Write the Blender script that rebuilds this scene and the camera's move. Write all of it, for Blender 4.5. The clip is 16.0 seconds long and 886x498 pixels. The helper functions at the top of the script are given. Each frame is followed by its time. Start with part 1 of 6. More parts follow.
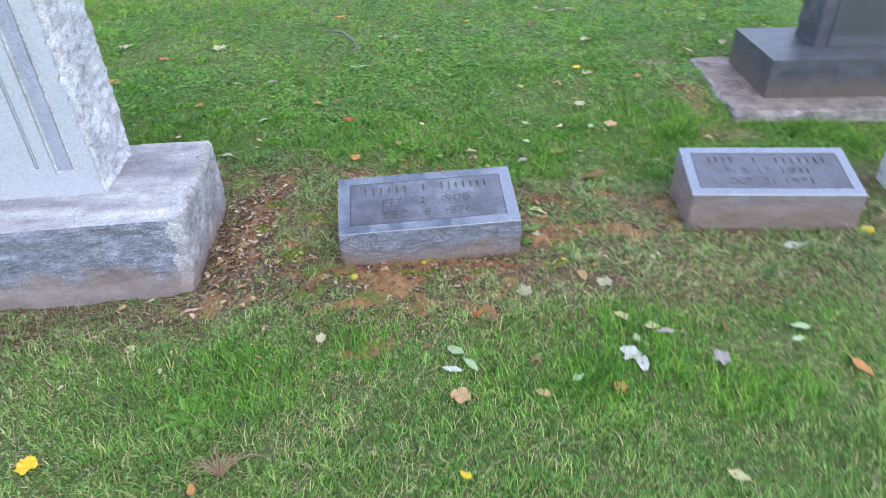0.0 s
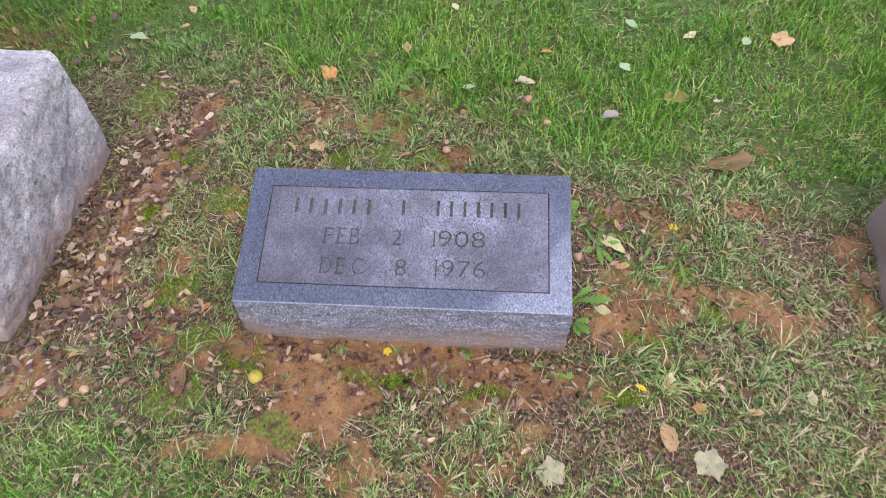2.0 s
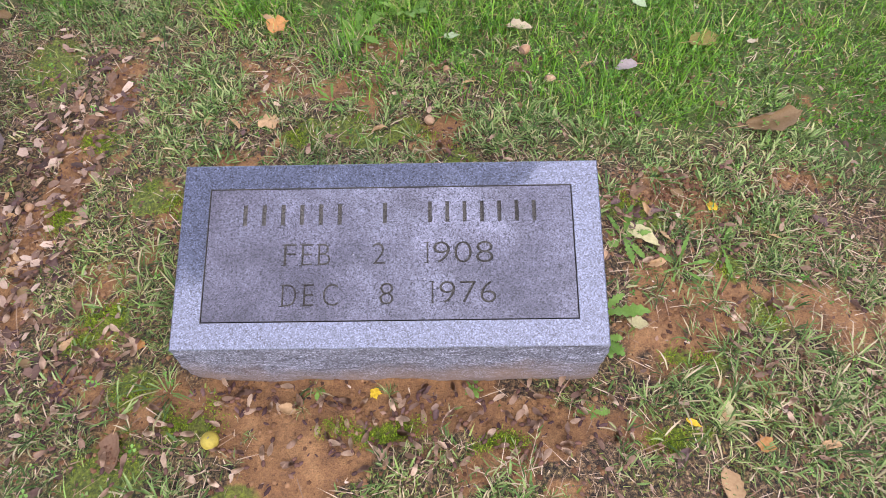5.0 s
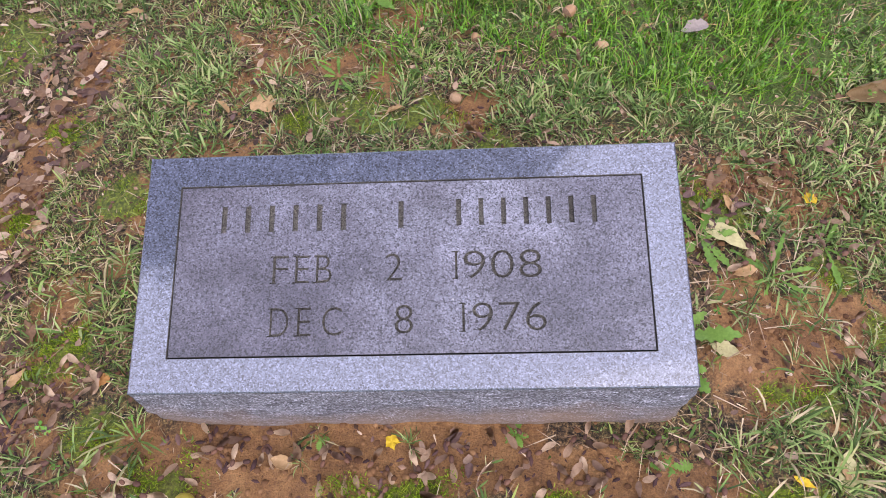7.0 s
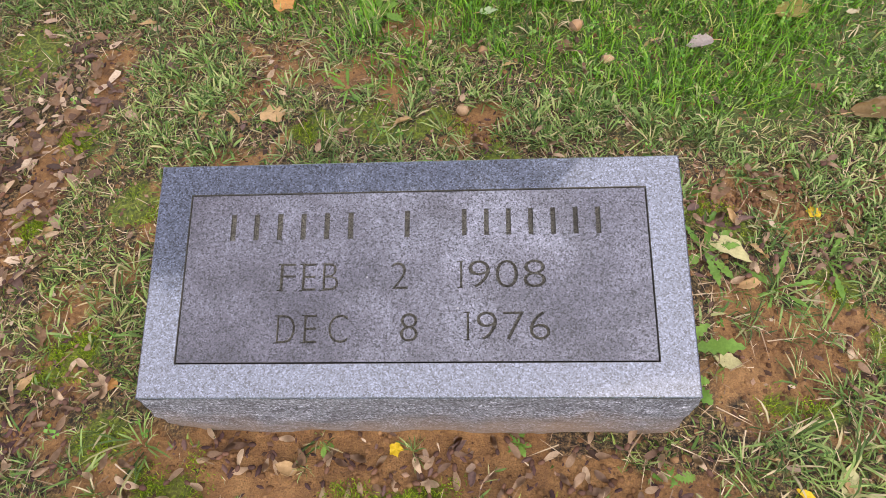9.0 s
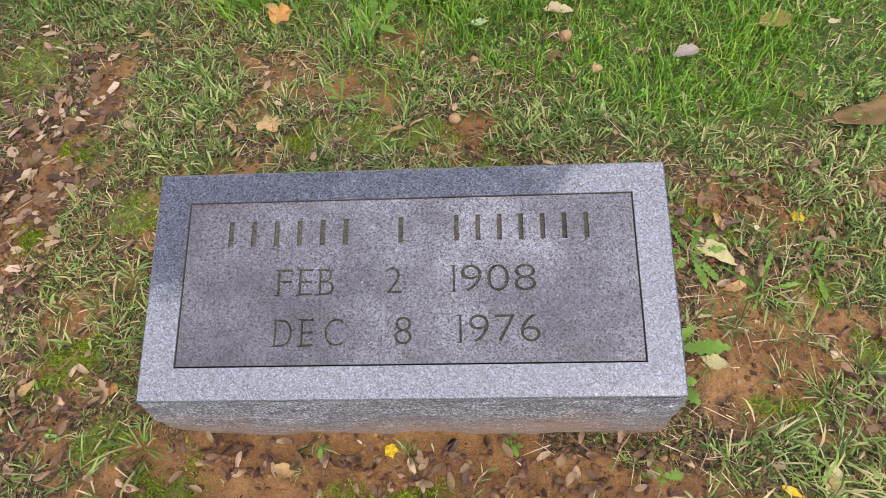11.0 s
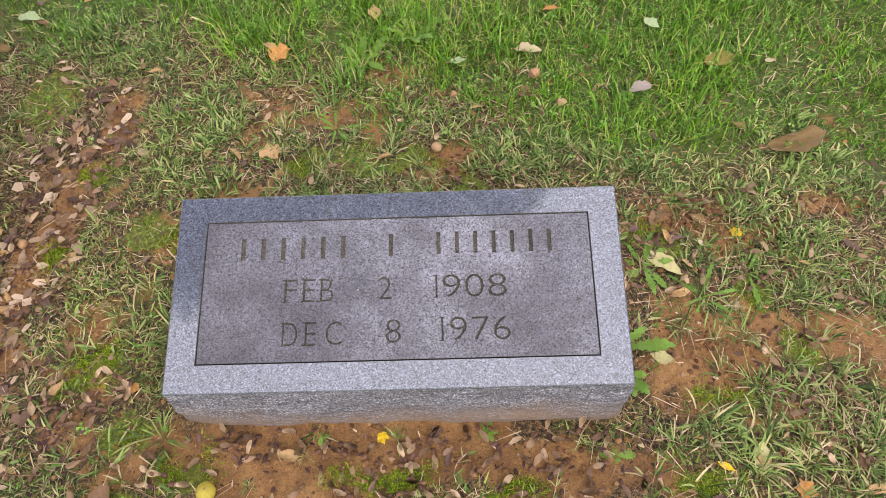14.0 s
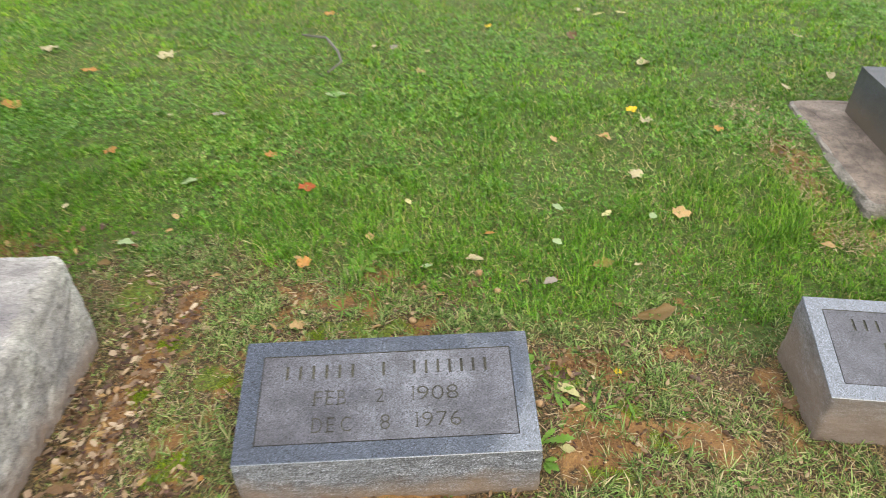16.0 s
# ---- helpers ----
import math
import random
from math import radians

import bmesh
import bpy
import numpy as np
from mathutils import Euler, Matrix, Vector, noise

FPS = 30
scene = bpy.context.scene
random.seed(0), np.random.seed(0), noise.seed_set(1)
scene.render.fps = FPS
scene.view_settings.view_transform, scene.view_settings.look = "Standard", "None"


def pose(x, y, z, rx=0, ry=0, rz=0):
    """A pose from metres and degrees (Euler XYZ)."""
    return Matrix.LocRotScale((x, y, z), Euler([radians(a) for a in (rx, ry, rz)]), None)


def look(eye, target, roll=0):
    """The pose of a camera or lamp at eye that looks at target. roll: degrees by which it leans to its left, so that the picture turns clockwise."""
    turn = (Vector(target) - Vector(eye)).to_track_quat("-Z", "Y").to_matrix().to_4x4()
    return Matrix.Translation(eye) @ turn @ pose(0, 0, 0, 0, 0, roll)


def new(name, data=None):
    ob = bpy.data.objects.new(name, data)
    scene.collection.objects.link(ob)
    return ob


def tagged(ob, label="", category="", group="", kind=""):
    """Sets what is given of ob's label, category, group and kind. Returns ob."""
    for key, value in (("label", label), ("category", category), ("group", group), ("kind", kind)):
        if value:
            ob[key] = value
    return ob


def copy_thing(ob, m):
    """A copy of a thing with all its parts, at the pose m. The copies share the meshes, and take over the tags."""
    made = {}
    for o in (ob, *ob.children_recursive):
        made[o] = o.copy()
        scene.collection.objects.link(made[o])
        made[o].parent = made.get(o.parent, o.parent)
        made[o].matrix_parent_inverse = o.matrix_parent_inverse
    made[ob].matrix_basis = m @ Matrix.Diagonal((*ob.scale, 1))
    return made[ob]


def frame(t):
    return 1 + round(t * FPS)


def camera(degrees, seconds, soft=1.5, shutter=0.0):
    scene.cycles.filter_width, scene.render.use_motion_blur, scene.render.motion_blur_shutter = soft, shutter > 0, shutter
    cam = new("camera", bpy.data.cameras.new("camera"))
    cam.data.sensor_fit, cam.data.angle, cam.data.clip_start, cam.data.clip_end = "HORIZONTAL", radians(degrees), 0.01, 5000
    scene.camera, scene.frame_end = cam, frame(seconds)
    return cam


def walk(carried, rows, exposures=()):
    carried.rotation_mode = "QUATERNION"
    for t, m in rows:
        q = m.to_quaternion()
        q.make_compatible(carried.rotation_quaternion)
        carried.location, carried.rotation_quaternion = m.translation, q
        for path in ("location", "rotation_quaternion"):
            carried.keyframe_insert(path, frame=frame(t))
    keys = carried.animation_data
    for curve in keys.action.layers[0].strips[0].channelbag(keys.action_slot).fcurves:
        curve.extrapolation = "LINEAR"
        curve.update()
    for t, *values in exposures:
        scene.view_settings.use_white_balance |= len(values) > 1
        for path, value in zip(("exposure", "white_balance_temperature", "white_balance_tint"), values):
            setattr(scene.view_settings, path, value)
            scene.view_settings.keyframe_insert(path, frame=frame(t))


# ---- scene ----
cam = camera(67.5, 16.0, soft=0.85, shutter=0.25)
PATH = [
    (0, (-0.108, -1.884, 1.314), (0.02, -0.237, 0.186), -2.2),
    (0.2, (-0.036, -1.736, 1.300), (-0.007, -0.085, 0.170), -0.7),
    (0.5, (-0.007, -1.544, 1.266), (-0.004, 0.086, 0.106), -1.9),
    (0.7, (0.028, -1.376, 1.305), (0.068, 0.140, 0.002), -1.4),
    (1, (0.037, -1.182, 1.22), (0.131, 0.279, -0.142), 0.6),
    (1.2, (0.069, -1.046, 1.225), (0.154, 0.261, -0.286), -1.3),
    (1.5, (0.073, -0.857, 1.172), (0.051, 0.376, -0.403), -1.8),
    (2, (0.145, -0.617, 1.134), (0.026, 0.567, -0.473), -2.4),
    (2.5, (0.086, -0.483, 1.107), (0.014, 0.659, -0.534), -6.4),
    (3, (0.063, -0.444, 1.118), (0.091, 0.582, -0.599), 1.0),
    (3.5, (0.096, -0.456, 1.095), (0.035, 0.587, -0.611), -4.1),
    (4, (0.079, -0.437, 1.09), (0.026, 0.656, -0.583), -2.5),
    (4.2, (0.082, -0.43, 1.082), (0.071, 0.644, -0.605), -1.4),
    (6.3, (0.086, -0.208, 0.808), (-0.001, 0.748, -0.946), -5.1),
    (6.5, (0.085, -0.209, 0.804), (-0.014, 0.74, -0.953), -6.1),
    (7, (0.074, -0.214, 0.806), (-0.019, 0.761, -0.938), -6.0),
    (7.5, (0.068, -0.218, 0.807), (-0.052, 0.763, -0.932), -6.9),
    (8, (0.069, -0.217, 0.812), (-0.034, 0.77, -0.924), -5.7),
    (8.5, (0.073, -0.219, 0.813), (-0.039, 0.779, -0.916), -6.2),
    (11, (0.08, -0.235, 0.829), (-0.018, 0.792, -0.884), -5.8),
    (11.5, (0.084, -0.244, 0.843), (-0.002, 0.814, -0.852), -5.3),
    (12, (0.083, -0.245, 0.846), (-0.02, 0.798, -0.857), -6.3),
    (12.5, (0.084, -0.246, 0.849), (-0.027, 0.794, -0.856), -7.1),
    (13, (0.089, -0.258, 0.866), (0.03, 0.761, -0.854), -4.5),
    (13.5, (0.08, -0.291, 0.903), (0.064, 0.767, -0.794), -2.6),
    (14, (0.084, -0.309, 0.937), (0.04, 0.764, -0.75), -3.5),
    (14.5, (0.077, -0.318, 0.95), (0.049, 0.779, -0.722), -2.8),
    (15, (0.07, -0.349, 0.976), (0.047, 0.8, -0.66), -2.4),
    (15.2, (0.062, -0.357, 1.043), (0.158, 0.827, -0.567), 2.4),
    (15.5, (0.05, -0.493, 1.135), (0.207, 0.913, -0.278), 1.9),
    (15.7, (0.056, -0.602, 1.171), (0.241, 0.890, -0.148), 1.6),
    (16, (0.091, -0.797, 1.236), (0.145, 0.793, 0.024), -1.1),
]

# seconds, stops, kelvin, tint: the phone's white balance warms as it goes
BALANCE = [(0, 1.04, 5650, 4), (0.5, 1.02, 5750, 4.5), (1.0, 1.03, 5960, 8.5), (1.5, 1.04, 6190, 12.5), (2.5, 1.13, 6370, 16), (4.2, 1.2, 6420, 18), (6.3, 1.05, 6470, 19.5), (7, 1.03, 6600, 18.5), (7.5, 1.02, 6810, 14.5),
           (8.0, 1.02, 6930, 13.5), (8.7, 1.02, 7180, 10.5), (11, 1.02, 7440, 8.8), (12, 1.02, 7490, 9.8), (14, 1.02, 7600, 9.3), (15, 1.04, 7700, 6), (15.5, 1.07, 7730, 0.5), (16, 1.11, 7790, -3.5)]
walk(cam, [(t, look(eye, target, roll)) for t, eye, target, roll in PATH], BALANCE)

# ---- world and sun: bright overcast, a tree's crown over the back ----
SUN_ELEV, SUN_AZ = 42.0, -70.0      # azimuth of the sun, degrees from +x, counter-clockwise: front, slightly to the side
world = bpy.data.worlds.new("sky")
scene.world = world
world.use_nodes = True
wn, wl = world.node_tree.nodes, world.node_tree.links
sky = wn.new("ShaderNodeTexSky")
sky.sky_type = "NISHITA"
sky.sun_disc = False
sky.sun_elevation = radians(SUN_ELEV)
sky.sun_rotation = radians(90 - SUN_AZ)
sky.air_density, sky.dust_density, sky.ozone_density = 1.0, 4.0, 1.0
veil = wn.new("ShaderNodeMixRGB")
veil.inputs[0].default_value = 0.72
veil.inputs[2].default_value = (8.9, 9.1, 11.4, 1)
wl.new(sky.outputs[0], veil.inputs[1])
wl.new(veil.outputs[0], wn["Background"].inputs[0])
wn["Background"].inputs[1].default_value = 0.15
sun = new("sun", bpy.data.lights.new("sun", "SUN"))
sun.data.energy = 0.5
sun.data.angle = radians(70)
sun.data.color = (1.0, 0.96, 0.9)
sd = Vector((math.cos(radians(SUN_AZ)) * math.cos(radians(SUN_ELEV)), math.sin(radians(SUN_AZ)) * math.cos(radians(SUN_ELEV)), math.sin(radians(SUN_ELEV))))
sun.matrix_world = look(sd * 30, (0, 0, 0))


# ---- materials ----
def material(name, rough=0.6):
    m = bpy.data.materials.new(name)
    m.use_nodes = True
    nt = m.node_tree
    b = nt.nodes["Principled BSDF"]
    b.inputs["Roughness"].default_value = rough
    return m, nt, b


def coords(nt):
    return nt.nodes.new("ShaderNodeNewGeometry").outputs["Position"]


def tex_noise(nt, vec, scale, detail=4, rough=0.6, stretch=None):
    n = nt.nodes.new("ShaderNodeTexNoise")
    n.inputs["Scale"].default_value = scale
    n.inputs["Detail"].default_value = detail
    n.inputs["Roughness"].default_value = rough
    if stretch:
        mp = nt.nodes.new("ShaderNodeMapping")
        mp.inputs["Scale"].default_value = stretch
        nt.links.new(vec, mp.inputs[0])
        vec = mp.outputs[0]
    nt.links.new(vec, n.inputs["Vector"])
    return n.outputs[0]


def ramp(nt, fac, stops):
    r = nt.nodes.new("ShaderNodeValToRGB")
    el = r.color_ramp.elements
    while len(el) < len(stops):
        el.new(0.5)
    for e, (p, c) in zip(el, stops):
        e.position = p
        e.color = (*c, 1) if len(c) == 3 else c
    nt.links.new(fac, r.inputs[0])
    return r.outputs[0]


def mix(nt, fac, a, b, mode="MIX"):
    m = nt.nodes.new("ShaderNodeMixRGB")
    m.blend_type = mode
    for v, i in ((fac, 0), (a, 1), (b, 2)):
        if isinstance(v, (int, float)):
            m.inputs[i].default_value = v
        elif isinstance(v, tuple):
            m.inputs[i].default_value = (*v, 1)
        else:
            nt.links.new(v, m.inputs[i])
    return m.outputs[0]


def bump(nt, b, height, strength, distance):
    n = nt.nodes.new("ShaderNodeBump")
    n.inputs["Strength"].default_value = strength
    n.inputs["Distance"].default_value = distance
    nt.links.new(height, n.inputs["Height"])
    nt.links.new(n.outputs[0], b.inputs["Normal"])


def grey(v, tint=(0.97, 1.0, 1.05)):
    return tuple(v * t for t in tint)


def granite(name, base, dark, light, rough, stain=None, stain_at=None, blotch=0.35, grain=620, relief=0.25, coat=0.0, streak=0.0, dots=False, tint=(0.95, 0.98, 1.14), ior=1.5, cloud=0.0, sheen_at=None, hewn=0.0, lay=None, pit_shade=0.0):
    """Speckled granite: crystals of about two millimetres, wider blotches, and a stain that follows its own ragged outline."""
    m, nt, b = material(name, rough)
    p = coords(nt)
    warp = mix(nt, 0.0035, p, nt.nodes.new("ShaderNodeTexNoise").outputs["Color"])
    warp.node.inputs[2].links[0].from_node.inputs["Scale"].default_value = 300
    v = nt.nodes.new("ShaderNodeTexVoronoi")
    v.inputs["Scale"].default_value = grain * 1.9
    nt.links.new(warp, v.inputs["Vector"])
    sp = nt.nodes.new("ShaderNodeSeparateColor")
    nt.links.new(v.outputs["Color"], sp.inputs[0])
    col = ramp(nt, sp.outputs[0], [(0.0, grey(dark * 0.7, tint)), (0.2, grey(dark, tint)), (0.34, grey(base * 0.95, tint)), (0.75, grey(base * 1.1, tint)), (0.9, grey(light, tint)), (1.0, grey(light * 1.15, tint))])
    fine = ramp(nt, tex_noise(nt, p, 150, 4, 0.7), [(0.3, (0.75, 0.75, 0.75)), (0.7, (1.2, 1.2, 1.2))])
    col = mix(nt, 0.7, col, fine, "MULTIPLY")
    wide = ramp(nt, tex_noise(nt, p, 14, 5, 0.65, (1, 1, 3) if streak else None), [(0.3, grey(1 - blotch, (1, 0.99, 0.98))), (0.7, grey(1 + blotch * 0.55, (1, 1, 1)))])
    col = mix(nt, 1.0, col, wide, "MULTIPLY")
    if cloud:
        c = ramp(nt, tex_noise(nt, p, 6.5, 6, 0.62, lay), [(0.33, (1 - cloud, 1 - cloud * 1.08, 1 - cloud * 0.95)), (0.5, (0.97, 0.94, 0.95)), (0.68, (1 + cloud, 1 + cloud * 1.04, 1 + cloud))])
        col = mix(nt, 1.0, col, c, "MULTIPLY")
    # dark flecks in the colour paint the shade of pits in hewn stone
    if pit_shade:
        c = ramp(nt, tex_noise(nt, p, 48, 5, 0.6), [(0.34, (1 - pit_shade,) * 3), (0.44, (0.97, 0.97, 0.97)), (0.62, (1, 1, 1)), (0.72, (1.12, 1.12, 1.12))])
        col = mix(nt, 1.0, col, c, "MULTIPLY")
    # sky sheen painted into the colour: a soft lighter pool about one point
    if sheen_at:
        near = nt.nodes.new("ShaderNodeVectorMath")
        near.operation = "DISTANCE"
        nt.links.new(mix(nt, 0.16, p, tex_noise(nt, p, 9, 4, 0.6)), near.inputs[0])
        near.inputs[1].default_value = (sheen_at[0] * 0.84 + 0.08, sheen_at[1] * 0.84 + 0.08, 0.2)
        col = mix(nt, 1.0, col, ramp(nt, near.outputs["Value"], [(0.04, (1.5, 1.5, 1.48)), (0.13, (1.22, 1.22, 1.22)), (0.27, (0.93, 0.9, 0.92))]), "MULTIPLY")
    if streak:
        s = ramp(nt, tex_noise(nt, p, 55, 6, 0.75, (0.4, 1, 2.6)), [(0.38, (0.4, 0.4, 0.4)), (0.54, (0.9, 0.92, 0.9)), (0.63, (1.3, 1.3, 1.3)), (0.72, (2.5, 2.5, 2.5))])
        col = mix(nt, streak, col, s, "MULTIPLY")
    if dots:
        vd = nt.nodes.new("ShaderNodeTexVoronoi")
        vd.inputs["Scale"].default_value = 26
        nt.links.new(p, vd.inputs["Vector"])
        col = mix(nt, ramp(nt, vd.outputs["Distance"], [(0.02, (0.5, 0.5, 0.5)), (0.045, (0, 0, 0))]), col, (0.5, 0.5, 0.5))
    if stain:
        sep = nt.nodes.new("ShaderNodeSeparateXYZ")
        nt.links.new(p, sep.inputs[0])
        n = tex_noise(nt, p, 9, 5, 0.6)
        ad = nt.nodes.new("ShaderNodeMath")
        ad.operation = "MULTIPLY_ADD"
        nt.links.new(n, ad.inputs[0])
        ad.inputs[1].default_value = -0.16
        nt.links.new(sep.outputs[2], ad.inputs[2])
        lo, hi = stain_at
        mr = nt.nodes.new("ShaderNodeMapRange")
        nt.links.new(ad.outputs[0], mr.inputs[0])
        mr.inputs[1].default_value, mr.inputs[2].default_value, mr.inputs[3].default_value, mr.inputs[4].default_value = lo, hi, 0.7, 0.0
        col = mix(nt, mr.outputs[0], col, stain)
    nt.links.new(col, b.inputs["Base Color"])
    b.inputs["IOR"].default_value = ior
    if coat:
        cw = ramp(nt, sp.outputs[0], [(0.0, (coat * 0.55,) * 3), (0.16, (coat * 0.85,) * 3), (0.3, (coat,) * 3)])
        nt.links.new(cw, b.inputs["Coat Weight"])
    b.inputs["Coat Roughness"].default_value = 0.06
    b.inputs["Coat IOR"].default_value = 2.1
    h = tex_noise(nt, p, 900 if coat else 180, 4, 0.65)
    if hewn:
        h = mix(nt, 0.02, mix(nt, 0.1, tex_noise(nt, p, 15, 4, 0.5), tex_noise(nt, p, 55, 3, 0.5)), h)
    bump(nt, b, h, relief, hewn or 0.002)
    return m


M_BORDER = granite("polished_granite", 0.083, 0.016, 0.17, 0.35, grain=400, blotch=0.14, relief=0.02, coat=0.88, tint=(0.83, 0.97, 1.36))
# the panel's lighter upper right is sky sheen put into its colour
M_PANEL = granite("etched_granite", 0.089, 0.018, 0.15, 0.5, grain=400, blotch=0.4, relief=0.4, dots=True, ior=1.6, tint=(0.925, 0.965, 1.19), cloud=0.32, sheen_at=(0.12, 0.19))
# brown film in the cuts, with the shade of their edges painted in as well
M_CARVED_SHADE = granite("shaded_carved_granite", 0.072, 0.036, 0.11, 0.95, grain=480, blotch=0.5, relief=0.3, tint=(1.06, 1.0, 0.82))
M_SIDE = granite("split_granite", 0.15, 0.05, 0.4, 0.8, stain=(0.18, 0.12, 0.075), stain_at=(-0.09, -0.02), grain=330, blotch=0.4, relief=0.9, streak=0.8)
M_SIDE2 = granite("split_granite_low", 0.17, 0.09, 0.3, 0.8, stain=(0.165, 0.11, 0.072), stain_at=(-0.06, 0.085), grain=420, blotch=0.4, relief=0.9, streak=0.7)
M_PALE = granite("pale_granite", 0.37, 0.34, 0.4, 0.5, grain=300, blotch=0.06, relief=0.05, tint=(0.96, 1.0, 1.05))
M_PALE_ROUGH = granite("pale_rock_granite", 0.5, 0.4, 0.58, 0.85, grain=190, blotch=0.3, relief=1.0, tint=(1.0, 1.0, 1.0), cloud=0.14, hewn=0.03, pit_shade=0.36)
# one block, top and end lighter than the front; sky light painted into the end
M_BASE_TOP = granite("pale_top_granite", 0.31, 0.24, 0.38, 0.8, grain=220, blotch=0.22, relief=0.5, tint=(1.02, 1.0, 1.0), cloud=0.4, hewn=0.014, lay=(0.3, 1.5, 1), pit_shade=0.16)
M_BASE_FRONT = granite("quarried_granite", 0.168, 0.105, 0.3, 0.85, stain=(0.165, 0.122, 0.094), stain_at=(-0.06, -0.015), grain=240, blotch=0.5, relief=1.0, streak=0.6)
M_SKYLIT_END = granite("skylit_rock_end_granite", 0.3, 0.23, 0.36, 0.85, stain=(0.2, 0.135, 0.1), stain_at=(-0.1, -0.035), grain=190, blotch=0.4, relief=1.0, tint=(1.03, 1.01, 0.96), cloud=0.3, hewn=0.03, pit_shade=0.45)
M_FLUTE = granite("frosted_granite", 0.28, 0.22, 0.36, 0.85, grain=300, blotch=0.15, relief=0.3)
M_DARK = granite("dark_granite", 0.06, 0.03, 0.105, 0.5, stain=(0.1, 0.075, 0.05), stain_at=(-0.01, 0.09), grain=380, blotch=0.5, relief=0.3)
M_DARK_FACE = granite("dark_polished_granite", 0.05, 0.03, 0.1, 0.3, grain=380, blotch=0.15, relief=0.03, coat=0.6)
M_CONCRETE = granite("weathered_concrete", 0.15, 0.105, 0.19, 0.9, grain=200, blotch=0.55, relief=0.7, tint=(1.24, 1.0, 0.84), cloud=0.2)
M_RIM = granite("broken_concrete", 0.22, 0.16, 0.28, 0.95, grain=160, blotch=0.6, relief=1.0, tint=(1.12, 1.0, 0.9))


def ground_material():
    m, nt, b = material("soil_and_thatch", 0.95)
    p = coords(nt)
    at = nt.nodes.new("ShaderNodeAttribute")
    at.attribute_name = "bare"
    am = nt.nodes.new("ShaderNodeAttribute")
    am.attribute_name = "moss"
    n1 = tex_noise(nt, p, 22, 6, 0.65)
    n2 = tex_noise(nt, p, 160, 4, 0.7)
    n3 = tex_noise(nt, p, 9, 5, 0.65)
    clay = ramp(nt, n1, [(0.25, (0.115, 0.055, 0.023)), (0.48, (0.24, 0.122, 0.044)), (0.75, (0.37, 0.205, 0.08))])
    clay = mix(nt, 0.5, clay, ramp(nt, n2, [(0.3, (0.45, 0.42, 0.4)), (0.6, (1.1, 1.1, 1.1))]), "MULTIPLY")
    # the thatch's near-black flecks paint in the shade between blades
    thatch = ramp(nt, n2, [(0.38, (0.008, 0.006, 0.004)), (0.52, (0.1, 0.066, 0.033)), (0.68, (0.29, 0.2, 0.105))])
    thatch = mix(nt, 0.6, thatch, ramp(nt, n3, [(0.28, (0.45, 0.55, 0.3)), (0.42, (0.8, 0.95, 0.55)), (0.56, (1.0, 0.97, 0.85)), (0.7, (1.25, 1.05, 0.85))]), "MULTIPLY")
    mossc = ramp(nt, n2, [(0.32, (0.03, 0.05, 0.005)), (0.5, (0.09, 0.12, 0.012)), (0.7, (0.19, 0.27, 0.016))])
    n4 = tex_noise(nt, p, 420, 3, 0.75)
    clay = mix(nt, 0.5, clay, ramp(nt, n4, [(0.34, (0.3, 0.27, 0.25)), (0.5, (0.95, 0.95, 0.95)), (0.68, (1.45, 1.4, 1.35))]), "MULTIPLY")
    thatch = mix(nt, 1.0, thatch, ramp(nt, n4, [(0.36, (0.2, 0.19, 0.18)), (0.5, (0.9, 0.9, 0.9)), (0.66, (1.8, 1.7, 1.5))]), "MULTIPLY")
    fa = nt.nodes.new("ShaderNodeAttribute")
    fa.attribute_name = "far"
    green = ramp(nt, tex_noise(nt, p, 60, 6, 0.75), [(0.3, (0.02, 0.04, 0.006)), (0.5, (0.06, 0.115, 0.016)), (0.72, (0.14, 0.175, 0.045))])
    thatch = mix(nt, fa.outputs["Fac"], thatch, green)
    sward = ramp(nt, mix(nt, 0.5, n3, n2), [(0.35, (0.03, 0.06, 0.008)), (0.52, (0.075, 0.125, 0.018)), (0.66, (0.17, 0.19, 0.055))])
    thatch = mix(nt, ramp(nt, fa.outputs["Fac"], [(0.78, (0, 0, 0)), (1.0, (1, 1, 1))]), thatch, sward)
    fac = nt.nodes.new("ShaderNodeMath")
    fac.operation = "MULTIPLY_ADD"
    nt.links.new(n1, fac.inputs[0])
    fac.inputs[1].default_value = 0.7
    nt.links.new(at.outputs["Fac"], fac.inputs[2])
    cf = ramp(nt, fac.outputs[0], [(0.62, (0, 0, 0)), (0.86, (1, 1, 1))])
    col = mix(nt, cf, thatch, clay)
    mf = nt.nodes.new("ShaderNodeMath")
    mf.operation = "MULTIPLY_ADD"
    nt.links.new(tex_noise(nt, p, 45, 4, 0.7), mf.inputs[0])
    mf.inputs[1].default_value = 0.8
    half = nt.nodes.new("ShaderNodeMath")
    half.operation = "MULTIPLY"
    nt.links.new(mf.outputs[0], half.inputs[0])
    half.inputs[1].default_value = 0.5
    nt.links.new(am.outputs["Fac"], mf.inputs[2])
    mm = ramp(nt, half.outputs[0], [(0.42, (0, 0, 0)), (0.58, (0.85, 0.85, 0.85))])
    col = mix(nt, mm, col, mossc)
    nt.links.new(col, b.inputs["Base Color"])
    bump(nt, b, mix(nt, 0.45, n1, mix(nt, 0.5, n2, n4)), 1.0, 0.014)
    return m


